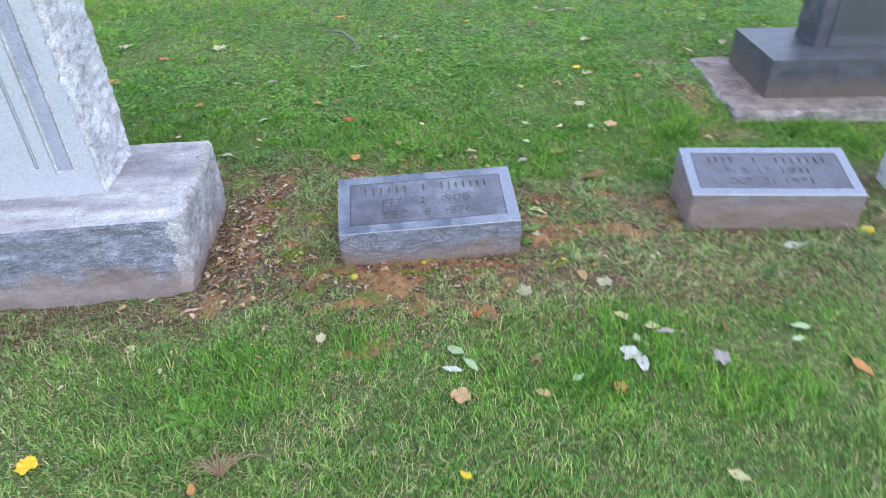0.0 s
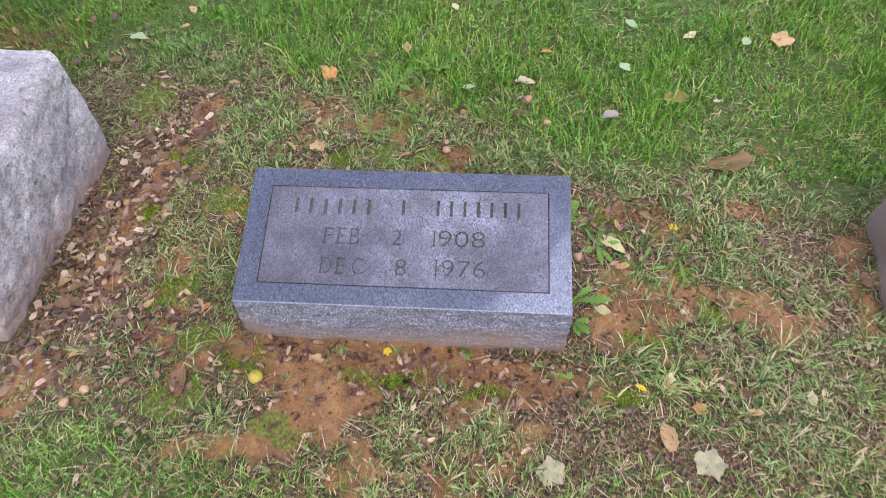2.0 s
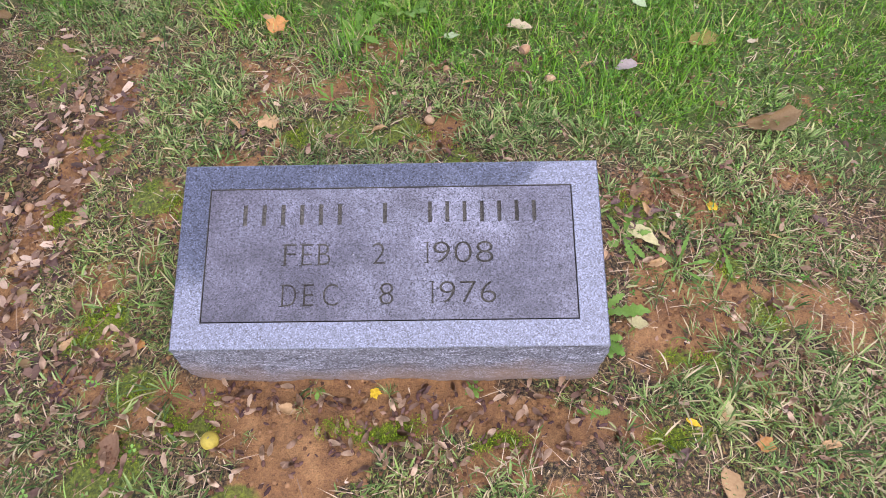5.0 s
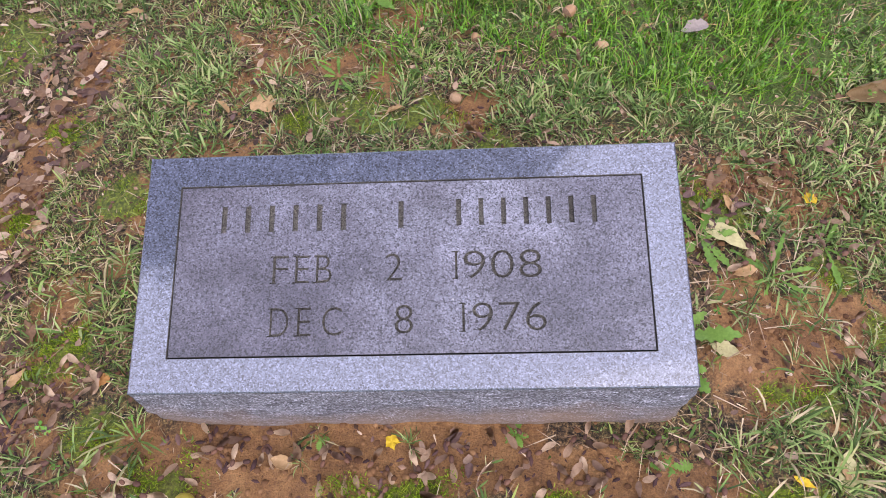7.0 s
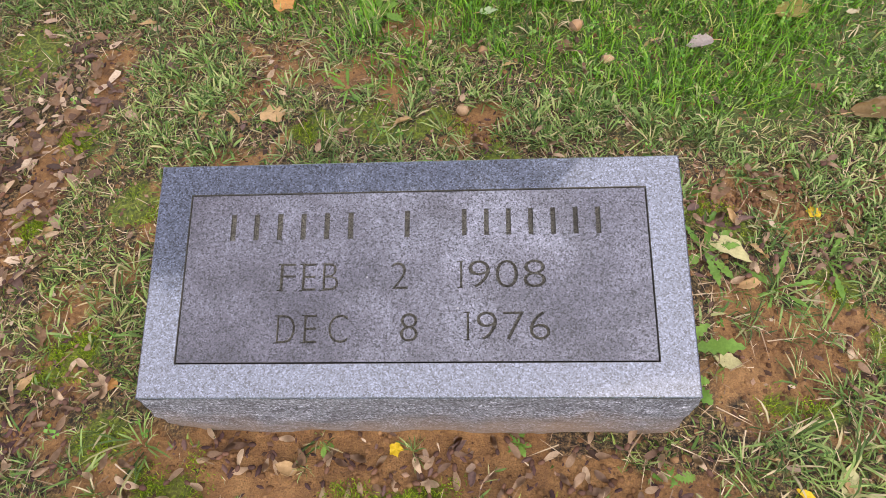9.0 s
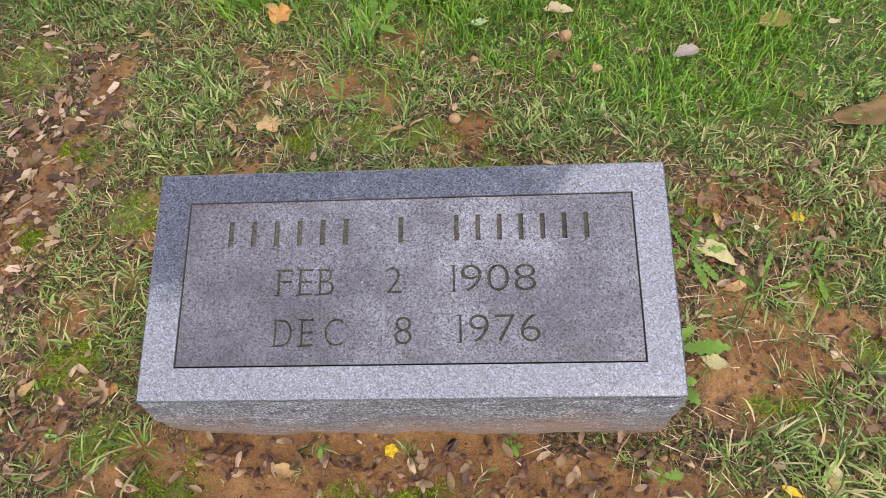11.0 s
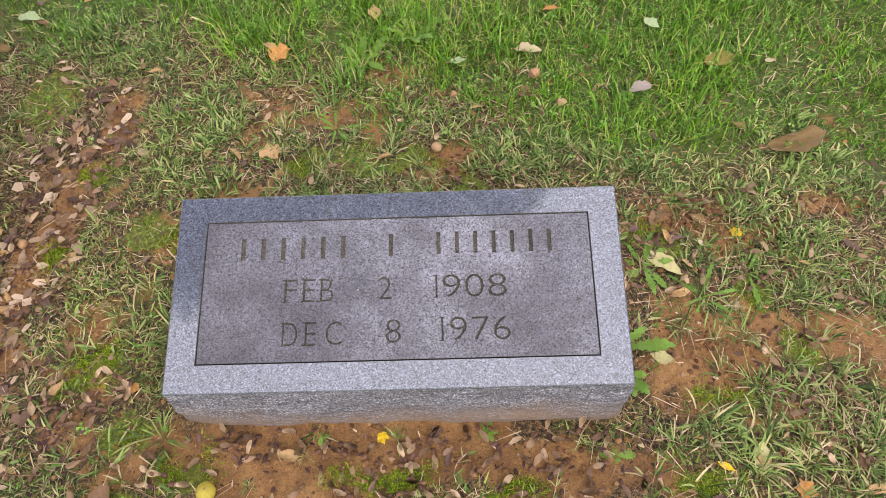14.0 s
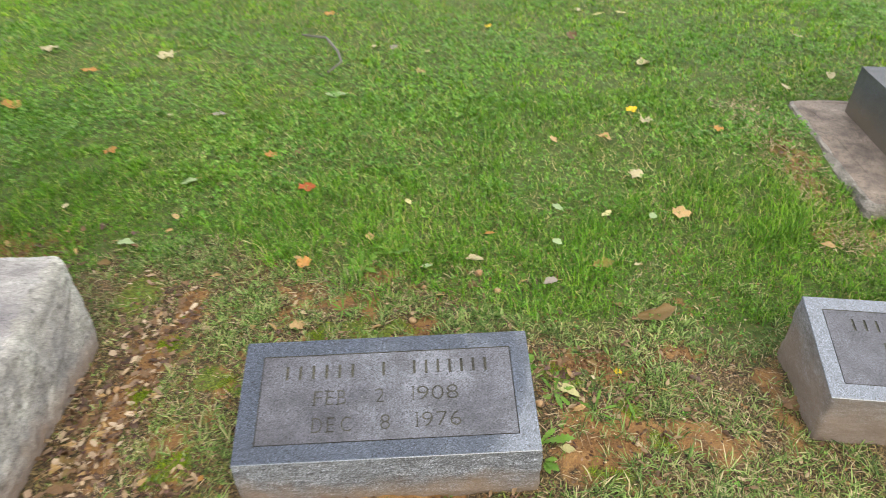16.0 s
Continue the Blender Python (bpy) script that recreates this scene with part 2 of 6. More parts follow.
def leaf_like(name, stops, trans=0.25, rough=0.6, patch=None, by_object=False):
    """Blades and leaves: colour by the single blade, drifting slowly over the lawn; some light comes through."""
    m, nt, b = material(name, rough)
    p = coords(nt)
    if by_object:
        rnd = nt.nodes.new("ShaderNodeObjectInfo").outputs["Random"]
    else:
        rnd = nt.nodes.new("ShaderNodeNewGeometry").outputs["Random Per Island"]
    col = ramp(nt, rnd, stops)
    if patch:
        w = tex_noise(nt, p, 1.6, 4, 0.6)
        col = mix(nt, 0.85, col, ramp(nt, w, [(0.32, patch[0]), (0.68, patch[1])]), "MULTIPLY")
        clump = tex_noise(nt, p, 11, 4, 0.6)
        col = mix(nt, 0.7, col, ramp(nt, clump, [(0.3, (0.55, 0.62, 0.6)), (0.52, (1.0, 1.0, 1.0)), (0.7, (1.32, 1.24, 1.3))]), "MULTIPLY")
    col = mix(nt, 0.35, col, ramp(nt, tex_noise(nt, p, 260, 3, 0.6), [(0.35, (0.55, 0.5, 0.45)), (0.65, (1.15, 1.15, 1.15))]), "MULTIPLY")
    nt.links.new(col, b.inputs["Base Color"])
    b.inputs["Specular IOR Level"].default_value = 0.22
    if trans:
        tr = nt.nodes.new("ShaderNodeBsdfTranslucent")
        nt.links.new(col, tr.inputs[0])
        ms = nt.nodes.new("ShaderNodeMixShader")
        ms.inputs[0].default_value = trans
        out = nt.nodes["Material Output"]
        nt.links.new(b.outputs[0], ms.inputs[1])
        nt.links.new(tr.outputs[0], ms.inputs[2])
        nt.links.new(ms.outputs[0], out.inputs[0])
    return m


M_GROUND = ground_material()
M_LAWN = leaf_like("lawn_grass", [(0.0, (0.040, 0.125, 0.006)), (0.35, (0.115, 0.296, 0.013)), (0.68, (0.220, 0.452, 0.028)), (0.86, (0.320, 0.499, 0.055)), (0.94, (0.420, 0.416, 0.130)), (1.0, (0.520, 0.447, 0.200))], 0.12, 0.42, ((0.68, 0.82, 0.6), (1.22, 1.12, 1.0)))
# darker lawn green: painted shade for the band behind the stones, and lush front patches
M_SHADED_LUSH = leaf_like("shaded_lush_grass", [(0.0, (0.025, 0.085, 0.006)), (0.35, (0.076, 0.208, 0.011)), (0.7, (0.144, 0.325, 0.025)), (0.9, (0.213, 0.370, 0.048)), (1.0, (0.384, 0.361, 0.152))], 0.12, 0.42, ((0.72, 0.84, 0.62), (1.22, 1.12, 1.0)))
M_FRONT = leaf_like("front_lawn_grass", [(0.0, (0.042, 0.110, 0.015)), (0.35, (0.126, 0.250, 0.036)), (0.65, (0.221, 0.370, 0.070)), (0.85, (0.326, 0.440, 0.120)), (0.93, (0.441, 0.380, 0.200)), (1.0, (0.588, 0.480, 0.300))], 0.12, 0.42, ((0.72, 0.82, 0.7), (1.18, 1.1, 1.1)))
M_TUFT = leaf_like("green_tuft_grass", [(0.0, (0.031, 0.070, 0.014)), (0.35, (0.102, 0.190, 0.040)), (0.65, (0.205, 0.315, 0.090)), (0.88, (0.317, 0.410, 0.160)), (1.0, (0.430, 0.370, 0.200))], 0.14, 0.42, ((0.75, 0.82, 0.75), (1.2, 1.12, 1.05)))
M_COARSE = leaf_like("coarse_grass", [(0.0, (0.025, 0.050, 0.010)), (0.28, (0.085, 0.150, 0.034)), (0.54, (0.186, 0.296, 0.078)), (0.76, (0.285, 0.380, 0.130)), (0.88, (0.340, 0.298, 0.155)), (1.0, (0.515, 0.430, 0.280))], 0.14, 0.42, ((0.72, 0.8, 0.75), (1.2, 1.12, 1.05)))
M_TURF = leaf_like("fine_turf_grass", [(0.0, (0.035, 0.065, 0.01)), (0.45, (0.12, 0.19, 0.035)), (0.75, (0.27, 0.35, 0.09)), (0.86, (0.26, 0.2, 0.11)), (1.0, (0.38, 0.3, 0.18))], 0.2, 0.5, ((0.72, 0.8, 0.7), (1.25, 1.12, 1.0)))
M_THATCH = leaf_like("bleached_stems", [(0.0, (0.14, 0.125, 0.045)), (0.5, (0.3, 0.27, 0.11)), (1.0, (0.5, 0.45, 0.22))], 0.15, 0.6)
M_STRAW = leaf_like("dry_straw", [(0.0, (0.12, 0.07, 0.042)), (0.5, (0.34, 0.235, 0.145)), (1.0, (0.62, 0.5, 0.34))], 0.15, 0.6)
M_CRUMB = leaf_like("clay_crumbs", [(0.0, (0.075, 0.036, 0.018)), (0.6, (0.18, 0.094, 0.042)), (1.0, (0.29, 0.165, 0.078))], 0.0, 0.95)
M_CLOVER = leaf_like("clover_leaf", [(0.0, (0.045, 0.13, 0.014)), (0.5, (0.115, 0.285, 0.035)), (0.9, (0.225, 0.41, 0.085)), (1.0, (0.33, 0.41, 0.13))], 0.25, 0.45, ((0.7, 0.82, 0.7), (1.2, 1.1, 1.1)))
M_MOSS = leaf_like("moss", [(0.0, (0.06, 0.115, 0.006)), (0.6, (0.2, 0.31, 0.014)), (1.0, (0.37, 0.45, 0.04))], 0.2, 0.8)
M_LITTER = leaf_like("brown_litter", [(0.0, (0.05, 0.025, 0.015)), (0.5, (0.13, 0.07, 0.045)), (1.0, (0.32, 0.2, 0.13))], 0.0, 0.8)
M_FLAKE = leaf_like("dead_leaf_bits", [(0.0, (0.05, 0.03, 0.022)), (0.4, (0.14, 0.085, 0.06)), (0.7, (0.33, 0.23, 0.16)), (1.0, (0.56, 0.44, 0.32))], 0.1, 0.7)
M_HUSK = leaf_like("dark_husks", [(0.0, (0.03, 0.014, 0.014)), (0.7, (0.09, 0.045, 0.04)), (1.0, (0.2, 0.12, 0.1))], 0.0, 0.7)
M_SEEDWING = leaf_like("seed_wing", [(0.0, (0.18, 0.11, 0.075)), (0.45, (0.36, 0.245, 0.155)), (1.0, (0.62, 0.48, 0.33))], 0.2, 0.6, by_object=True)
M_SEEDNUT = leaf_like("seed_nut", [(0.0, (0.05, 0.025, 0.02)), (1.0, (0.16, 0.08, 0.05))], 0.0, 0.6, by_object=True)
M_WEED = leaf_like("weed_leaf", [(0.0, (0.11, 0.23, 0.035)), (1.0, (0.2, 0.35, 0.065))], 0.3, 0.45, by_object=True)
M_ACORN = leaf_like("acorn_shell", [(0.0, (0.28, 0.16, 0.08)), (1.0, (0.42, 0.28, 0.16))], 0.0, 0.35, by_object=True)
M_CAP = leaf_like("acorn_cap", [(0.0, (0.12, 0.07, 0.04)), (1.0, (0.2, 0.13, 0.08))], 0.0, 0.85, by_object=True)
M_FRUIT = leaf_like("yellow_fruit", [(0.0, (0.3, 0.24, 0.035)), (1.0, (0.34, 0.28, 0.05))], 0.0, 0.55, by_object=True)
M_CLOD = leaf_like("clay_clod", [(0.0, (0.095, 0.048, 0.026)), (1.0, (0.2, 0.105, 0.052))], 0.0, 0.95, by_object=True)
M_STEM = leaf_like("grey_twig", [(0.0, (0.12, 0.115, 0.1)), (1.0, (0.2, 0.185, 0.165))], 0.0, 0.8)
M_BARK = leaf_like("bark", [(0.0, (0.11, 0.085, 0.065)), (1.0, (0.15, 0.12, 0.09))], 0.0, 0.9)
M_CROWN = leaf_like("tree_leaf", [(0.0, (0.025, 0.045, 0.012)), (0.6, (0.04, 0.07, 0.016)), (1.0, (0.08, 0.08, 0.02))], 0.08, 0.5)
LEAF_TINT = {
    "cream": (0.5, 0.43, 0.27), "tan": (0.5, 0.33, 0.16), "orange": (0.5, 0.25, 0.08), "red": (0.5, 0.13, 0.05), "yellow": (0.72, 0.5, 0.03),
    "paleyellow": (0.53, 0.49, 0.24), "palegreen": (0.35, 0.45, 0.24), "mauve": (0.34, 0.295, 0.265), "brown": (0.21, 0.125, 0.07), "dusk": (0.16, 0.1, 0.085), "buff": (0.4, 0.37, 0.22), "olive": (0.25, 0.2, 0.05), "white": (0.54, 0.53, 0.47), "umber": (0.23, 0.155, 0.07)}
M_LEAF = {}
for key_, c_ in LEAF_TINT.items():
    M_LEAF[key_] = leaf_like("leaf_" + key_, [(0.0, tuple(v * 0.82 for v in c_)), (1.0, c_)], 0.2, 0.55, by_object=True)


# ---- mesh helpers ----
def part(name, bm, mats, parent=None, label="", smooth=False):
    me = bpy.data.meshes.new(name)
    bm.to_mesh(me)
    bm.free()
    for mt in (mats if isinstance(mats, (list, tuple)) else [mats]):
        me.materials.append(mt)
    if smooth:
        for poly in me.polygons:
            poly.use_smooth = True
    ob = new(name, me)
    if parent:
        ob.parent = parent
    if label:
        tagged(ob, label)
    return ob


def empty(name, m, label, category, group="", kind=""):
    ob = new(name)
    ob.matrix_world = m
    ob.empty_display_size = 0.05
    return tagged(ob, label, category, group, kind)


def box(bm, x0, x1, y0, y1, z0, z1, mi=0):
    vs = [bm.verts.new(c) for c in ((x0, y0, z0), (x1, y0, z0), (x1, y1, z0), (x0, y1, z0), (x0, y0, z1), (x1, y0, z1), (x1, y1, z1), (x0, y1, z1))]
    fs = [bm.faces.new([vs[i] for i in q]) for q in ((0, 3, 2, 1), (4, 5, 6, 7), (0, 1, 5, 4), (1, 2, 6, 5), (2, 3, 7, 6), (3, 0, 4, 7))]
    for f in fs:
        f.material_index = mi
    return fs


def rnoise(p, scale, octaves=4):
    return noise.fractal(Vector(p) * scale, 1.0, 2.0, octaves)


def rough_block(w, d, top, z0, step, amp, scale, bulge=0.0, rough_sides=("f", "b", "l", "r"), seed=0.0, taper=0.0):
    """A stone block with split sides: its rim stays true at the top, the sides swell and break below. top(y) gives the height."""
    bm = bmesh.new()
    nx, ny = max(2, round(w / step)), max(2, round(d / step))
    nz = max(3, round((top(0) - z0) / step))
    ring = [(i / nx * w, 0.0, "f", 0) for i in range(nx)] + [(w, j / ny * d, "r", 1) for j in range(ny)] + [(w - i / nx * w, d, "b", 0) for i in range(nx)] + [(0.0, d - j / ny * d, "l", 1) for j in range(ny)]
    normal = {"f": (0, -1), "b": (0, 1), "l": (-1, 0), "r": (1, 0)}
    rows = []
    for k in range(nz + 1):
        row = []
        s = k / nz
        for x, y, side, _ in ring:
            zt = top(y)
            z = z0 + (zt - z0) * s
            nxy = normal[side]
            a = 0.0
            if side in rough_sides:
                fade = min(1.0, (zt - z) / 0.03)
                a = (amp * rnoise((x + seed, y, z * 1.6), scale) + amp * 0.5 * rnoise((x, y + seed, z * 2), scale * 3.3) + bulge * math.sin(math.pi * min(1, max(0, s)))) * fade
                if k == nz:
                    a = 0.0015 * rnoise((x * 3, y * 3, seed), 40)
                    z += 0.0012 * rnoise((x * 3, seed, y * 3), 50)
            row.append(bm.verts.new((x + nxy[0] * a - taper * (x / w) ** 6 * (1 - y / d), y + nxy[1] * a, z)))
        rows.append(row)
    n = len(ring)
    for k in range(nz):
        for i in range(n):
            f = bm.faces.new((rows[k][i], rows[k][(i + 1) % n], rows[k + 1][(i + 1) % n], rows[k + 1][i]))
            f.smooth = True
    return bm, rows


def crisp(bm, limit=50):
    """Keep the rims of thin sheets sharp while their faces shade smoothly."""
    bm.normal_update()
    for e in bm.edges:
        if len(e.link_faces) != 2 or e.calc_face_angle(0) > radians(limit):
            e.smooth = False


# ---- the lie of the land ----
RNG = np.random.default_rng(7)
TABLE = RNG.random((256, 256))


def vnoise(x, y, scale):
    x, y = np.asarray(x) * scale + 100.3, np.asarray(y) * scale + 57.7
    xi, yi = np.floor(x).astype(int), np.floor(y).astype(int)
    fx, fy = x - xi, y - yi
    fx, fy = fx * fx * (3 - 2 * fx), fy * fy * (3 - 2 * fy)
    g = lambda a, b: TABLE[a % 256, b % 256]
    return (g(xi, yi) * (1 - fx) + g(xi + 1, yi) * fx) * (1 - fy) + (g(xi, yi + 1) * (1 - fx) + g(xi + 1, yi + 1) * fx) * fy


def smooth(a, b, v):
    s = np.clip((v - a) / (b - a), 0, 1)
    return s * s * (3 - 2 * s)


def ground_z(x, y):
    x, y = np.asarray(x, float), np.asarray(y, float)
    back = np.clip((y - 0.5) / 0.9, 0, 1)
    z = -0.05 * smooth(0.3, 0.9, np.abs(x)) * (1 - back) + 0.02 * back
    scour = np.exp(-((y + 0.02) / 0.075) ** 2) * (1 - smooth(0.33, 0.46, np.abs(x)))
    z = z - (0.007 + 0.013 * smooth(-0.02, 0.2, x)) * scour
    near = 1 - smooth(3, 8, np.hypot(x, y))
    return z + near * (0.012 * (vnoise(x, y, 5) - 0.5) + 0.007 * (vnoise(x, y, 19) - 0.5)) + 0.12 * (1 - near) * (vnoise(x, y, 0.3) - 0.5)


def blob(x, y, cx, cy, rx, ry, turn=0.0):
    c, s = math.cos(radians(turn)), math.sin(radians(turn))
    u, v = ((x - cx) * c + (y - cy) * s) / rx, (-(x - cx) * s + (y - cy) * c) / ry
    return np.clip((1.45 - np.sqrt(u * u + v * v)) / 0.75, 0, 1)


CLAY = [(0.0, -0.06, 0.37, 0.065, 0), (-0.13, -0.15, 0.09, 0.06, 20), (0.11, -0.3, 0.05, 0.03, 0), (-0.3, -0.22, 0.09, 0.03, 10), (0.17, -0.12, 0.07, 0.03, 0),
        (0.49, 0.1, 0.1, 0.072, 15), (-0.645, 0.28, 0.05, 0.2, -8), (-0.57, 0.62, 0.055, 0.04, 20), (0.084, 0.46, 0.035, 0.045, 0), (-0.24, 0.6, 0.035, 0.02, 0), (-0.09, 0.61, 0.028, 0.018, 0)]
CLAY2 = [(-1.32, 0.95, 0.3, 0.1, 0), (-0.1, 0.57, 0.11, 0.05, 0), (-0.03, 0.68, 0.07, 0.03, 10), (-0.3, 0.44, 0.1, 0.02, 0), (0.42, 0.2, 0.06, 0.05, 0), (0.66, 0.16, 0.06, 0.04, 0), (-0.42, 0.22, 0.03, 0.06, 0), (0.2, -0.22, 0.09, 0.03, 0), (-0.05, -0.26, 0.06, 0.03, 0), (0.45, 0.35, 0.1, 0.04, -10), (0.53, 0.32, 0.06, 0.05, 0), (0.62, 0.32, 0.04, 0.03, 0), (0.73, 0.385, 0.06, 0.03, 0), (0.82, 0.57, 0.05, 0.03, 0), (0.55, 0.275, 0.06, 0.025, 0), (0.57, -0.04, 0.06, 0.03, 0), (0.93, 0.2, 0.05, 0.14, -9), (0.7, 0.1, 0.1, 0.06, 0),
         (-0.56, 0.62, 0.05, 0.06, 0), (-0.63, 0.51, 0.08, 0.035, -10), (-0.55, 0.44, 0.04, 0.03, 0), (-0.26, 0.655, 0.07, 0.03, 0), (-0.3, 0.555, 0.04, 0.03, 0), (-0.19, 0.435, 0.03, 0.025, 0), (-0.42, 0.55, 0.03, 0.02, 0), (-0.5, 0.17, 0.04, 0.03, 20), (-0.5, 0.1, 0.05, 0.03, 0),
         (-0.37, -0.04, 0.04, 0.025, 0), (-0.5, 0.0, 0.05, 0.06, 0), (-0.415, 0.325, 0.025, 0.05, 0), (1.45, 1.2, 0.07, 0.22, -8), (-0.75, -0.12, 0.2, 0.05, 0), (1.44, 0.84, 0.12, 0.06, 0), (-0.25, -0.45, 0.09, 0.05, 20)]
MOSS = [(-0.184, 0.48, 0.05, 0.03, 0), (-0.09, 0.475, 0.05, 0.035, 0), (0.0, 0.475, 0.05, 0.03, 0), (-0.412, -0.015, 0.045, 0.04, 0), (-0.3, -0.075, 0.055, 0.035, 0), (-0.74, 0.69, 0.07, 0.07, 0), (-0.44, 0.34, 0.04, 0.035, 0), (-0.625, 0.32, 0.03, 0.04, 0), (-0.51, 0.065, 0.04, 0.025, 0), (-0.35, 0.31, 0.03, 0.05, 0),
        (0.11, 0.41, 0.04, 0.025, 0), (0.477, 0.025, 0.06, 0.02, 0), (-0.02, -0.08, 0.06, 0.02, 0), (0.63, 0.1, 0.035, 0.05, 0), (0.4, 0.3, 0.045, 0.03, 0), (-0.47, 0.1, 0.03, 0.04, 0), (-0.42, -0.15, 0.06, 0.04, 0), (0.42, -0.1, 0.05, 0.025, 0), (0.15, -0.11, 0.04, 0.02, 0), (0.56, 0.2, 0.03, 0.02, 0), (-0.58, 0.5, 0.04, 0.03, 0), (-0.2, -0.2, 0.05, 0.03, 0)]
STONES = [(0.0, 0.134, 0.3, 0.132, 0), (1.286, 0.198, 0.3, 0.132, -9.4), (-1.7, 0.243, 0.9, 0.285, 0), (2.42, 1.207, 0.86, 0.4, -7.1), (2.15, 0.13, 0.3, 0.13, -9.4)]


def bareness(x, y):
    x, y = np.asarray(x, float), np.asarray(y, float)
    jx, jy = x + 0.09 * (vnoise(x, y, 13) - 0.5) + 0.05 * (vnoise(x, y, 45) - 0.5), y + 0.09 * (vnoise(y + 9, x, 13) - 0.5) + 0.05 * (vnoise(y + 4, x, 45) - 0.5)
    v = np.zeros_like(jx)
    for e in CLAY:
        v = np.maximum(v, blob(jx, jy, *e))
    for e in CLAY2:
        v = np.maximum(v, 0.52 * blob(jx, jy, *e))
    return v


def mossiness(x, y):
    x, y = np.asarray(x, float), np.asarray(y, float)
    x, y = x + 0.05 * (vnoise(x, y, 21) - 0.5), y + 0.05 * (vnoise(y + 3, x, 21) - 0.5)
    v = np.zeros_like(x)
    for e in MOSS:
        v = np.maximum(v, blob(x, y, *e))
    return v


def soil_z(x, y):
    """The top of the soil itself, a little lower and lumpier where it is bare."""
    b = bareness(x, y)
    return ground_z(x, y) - 0.006 * b + 0.006 * (vnoise(x, y, 40) - 0.5) * np.clip(b * 4, 0, 1) + 0.011 * (vnoise(x, y + 3, 27) - 0.5) * np.exp(-((y + 0.005) / 0.022) ** 2) * (np.abs(x) < 0.36)


def soil(x, y):
    return float(soil_z(np.array([x]), np.array([y]))[0])


def under_stone(x, y, grow=0.0):
    v = np.zeros_like(np.asarray(x, float), dtype=bool)
    for cx, cy, hx, hy, turn in STONES:
        c, s = math.cos(radians(turn)), math.sin(radians(turn))
        u, w = (x - cx) * c + (y - cy) * s, -(x - cx) * s + (y - cy) * c
        v |= (np.abs(u) < hx + grow) & (np.abs(w) < hy + grow)
    return v


def lawn_zone(y, x):
    """0 in the worn strip along the row of stones, 1 in the full lawn behind, about a half in front."""
    j = 0.16 * (vnoise(x, y, 4) - 0.5) + 0.08 * (vnoise(y, x, 11) - 0.5)
    jb = j + 0.25 * smooth(0.05, 0.4, x) - 0.2 * (1 - smooth(-0.45, 0.05, x)) * smooth(-1.6, -0.8, x)
    wide = smooth(1.7, 2.3, np.abs(x))
    return np.maximum(wide, smooth(0.52, 0.82, y + jb)) + (1 - wide) * 0.9 * smooth(0.2, 0.46, -(y + j) + 0.13 * (1 - smooth(-0.5, -0.25, x)))


def build_ground():
    def axis(lo, hi, step):
        mid = np.arange(lo, hi + step / 2, step)
        out, d = [], step
        while sum(out) < 600:
            d *= 1.35
            out.append(d)
        far = np.cumsum(out)
        return np.concatenate([lo - far[::-1], mid, hi + far])
    xs, ys = axis(-2.0, 2.4, 0.014), axis(-1.2, 3.0, 0.014)
    gx, gy = np.meshgrid(xs, ys)
    bare = bareness(gx, gy)
    gz = soil_z(gx, gy)
    co = np.stack([gx, gy, gz], -1).reshape(-1, 3)
    ny, nx = gx.shape
    idx = np.arange(ny * nx).reshape(ny, nx)
    quads = np.stack([idx[:-1, :-1], idx[:-1, 1:], idx[1:, 1:], idx[1:, :-1]], -1).reshape(-1, 4)
    me = bpy.data.meshes.new("ground")
    me.vertices.add(len(co))
    me.vertices.foreach_set("co", co.ravel())
    me.loops.add(quads.size)
    me.loops.foreach_set("vertex_index", quads.ravel())
    me.polygons.add(len(quads))
    me.polygons.foreach_set("loop_start", np.arange(0, quads.size, 4))
    me.update(calc_edges=True)
    me.polygons.foreach_set("use_smooth", np.ones(len(quads), bool))
    for nm, val in (("bare", bare), ("moss", mossiness(gx, gy)), ("far", np.maximum(np.maximum(smooth(1.7, 3.0, np.abs(gx) + 0.8 * (vnoise(gx, gy, 1.3) - 0.5)), np.maximum(smooth(0.9, 1.7, -gy + 0.5 * (vnoise(gy, gx, 1.3) - 0.5)), smooth(2.8, 4.2, gy + 0.8 * (vnoise(gx, gy, 1.1) - 0.5)))), 0.75 * smooth(0.35, 1.0, lawn_zone(gy, gx))))):
        at = me.attributes.new(nm, "FLOAT", "POINT")
        at.data.foreach_set("value", val.ravel().astype(np.float32))
    me.materials.append(M_GROUND)
    tagged(new("ground", me), "red clay soil with thatch, moss and lawn", "ground", kind="structure")


build_ground()


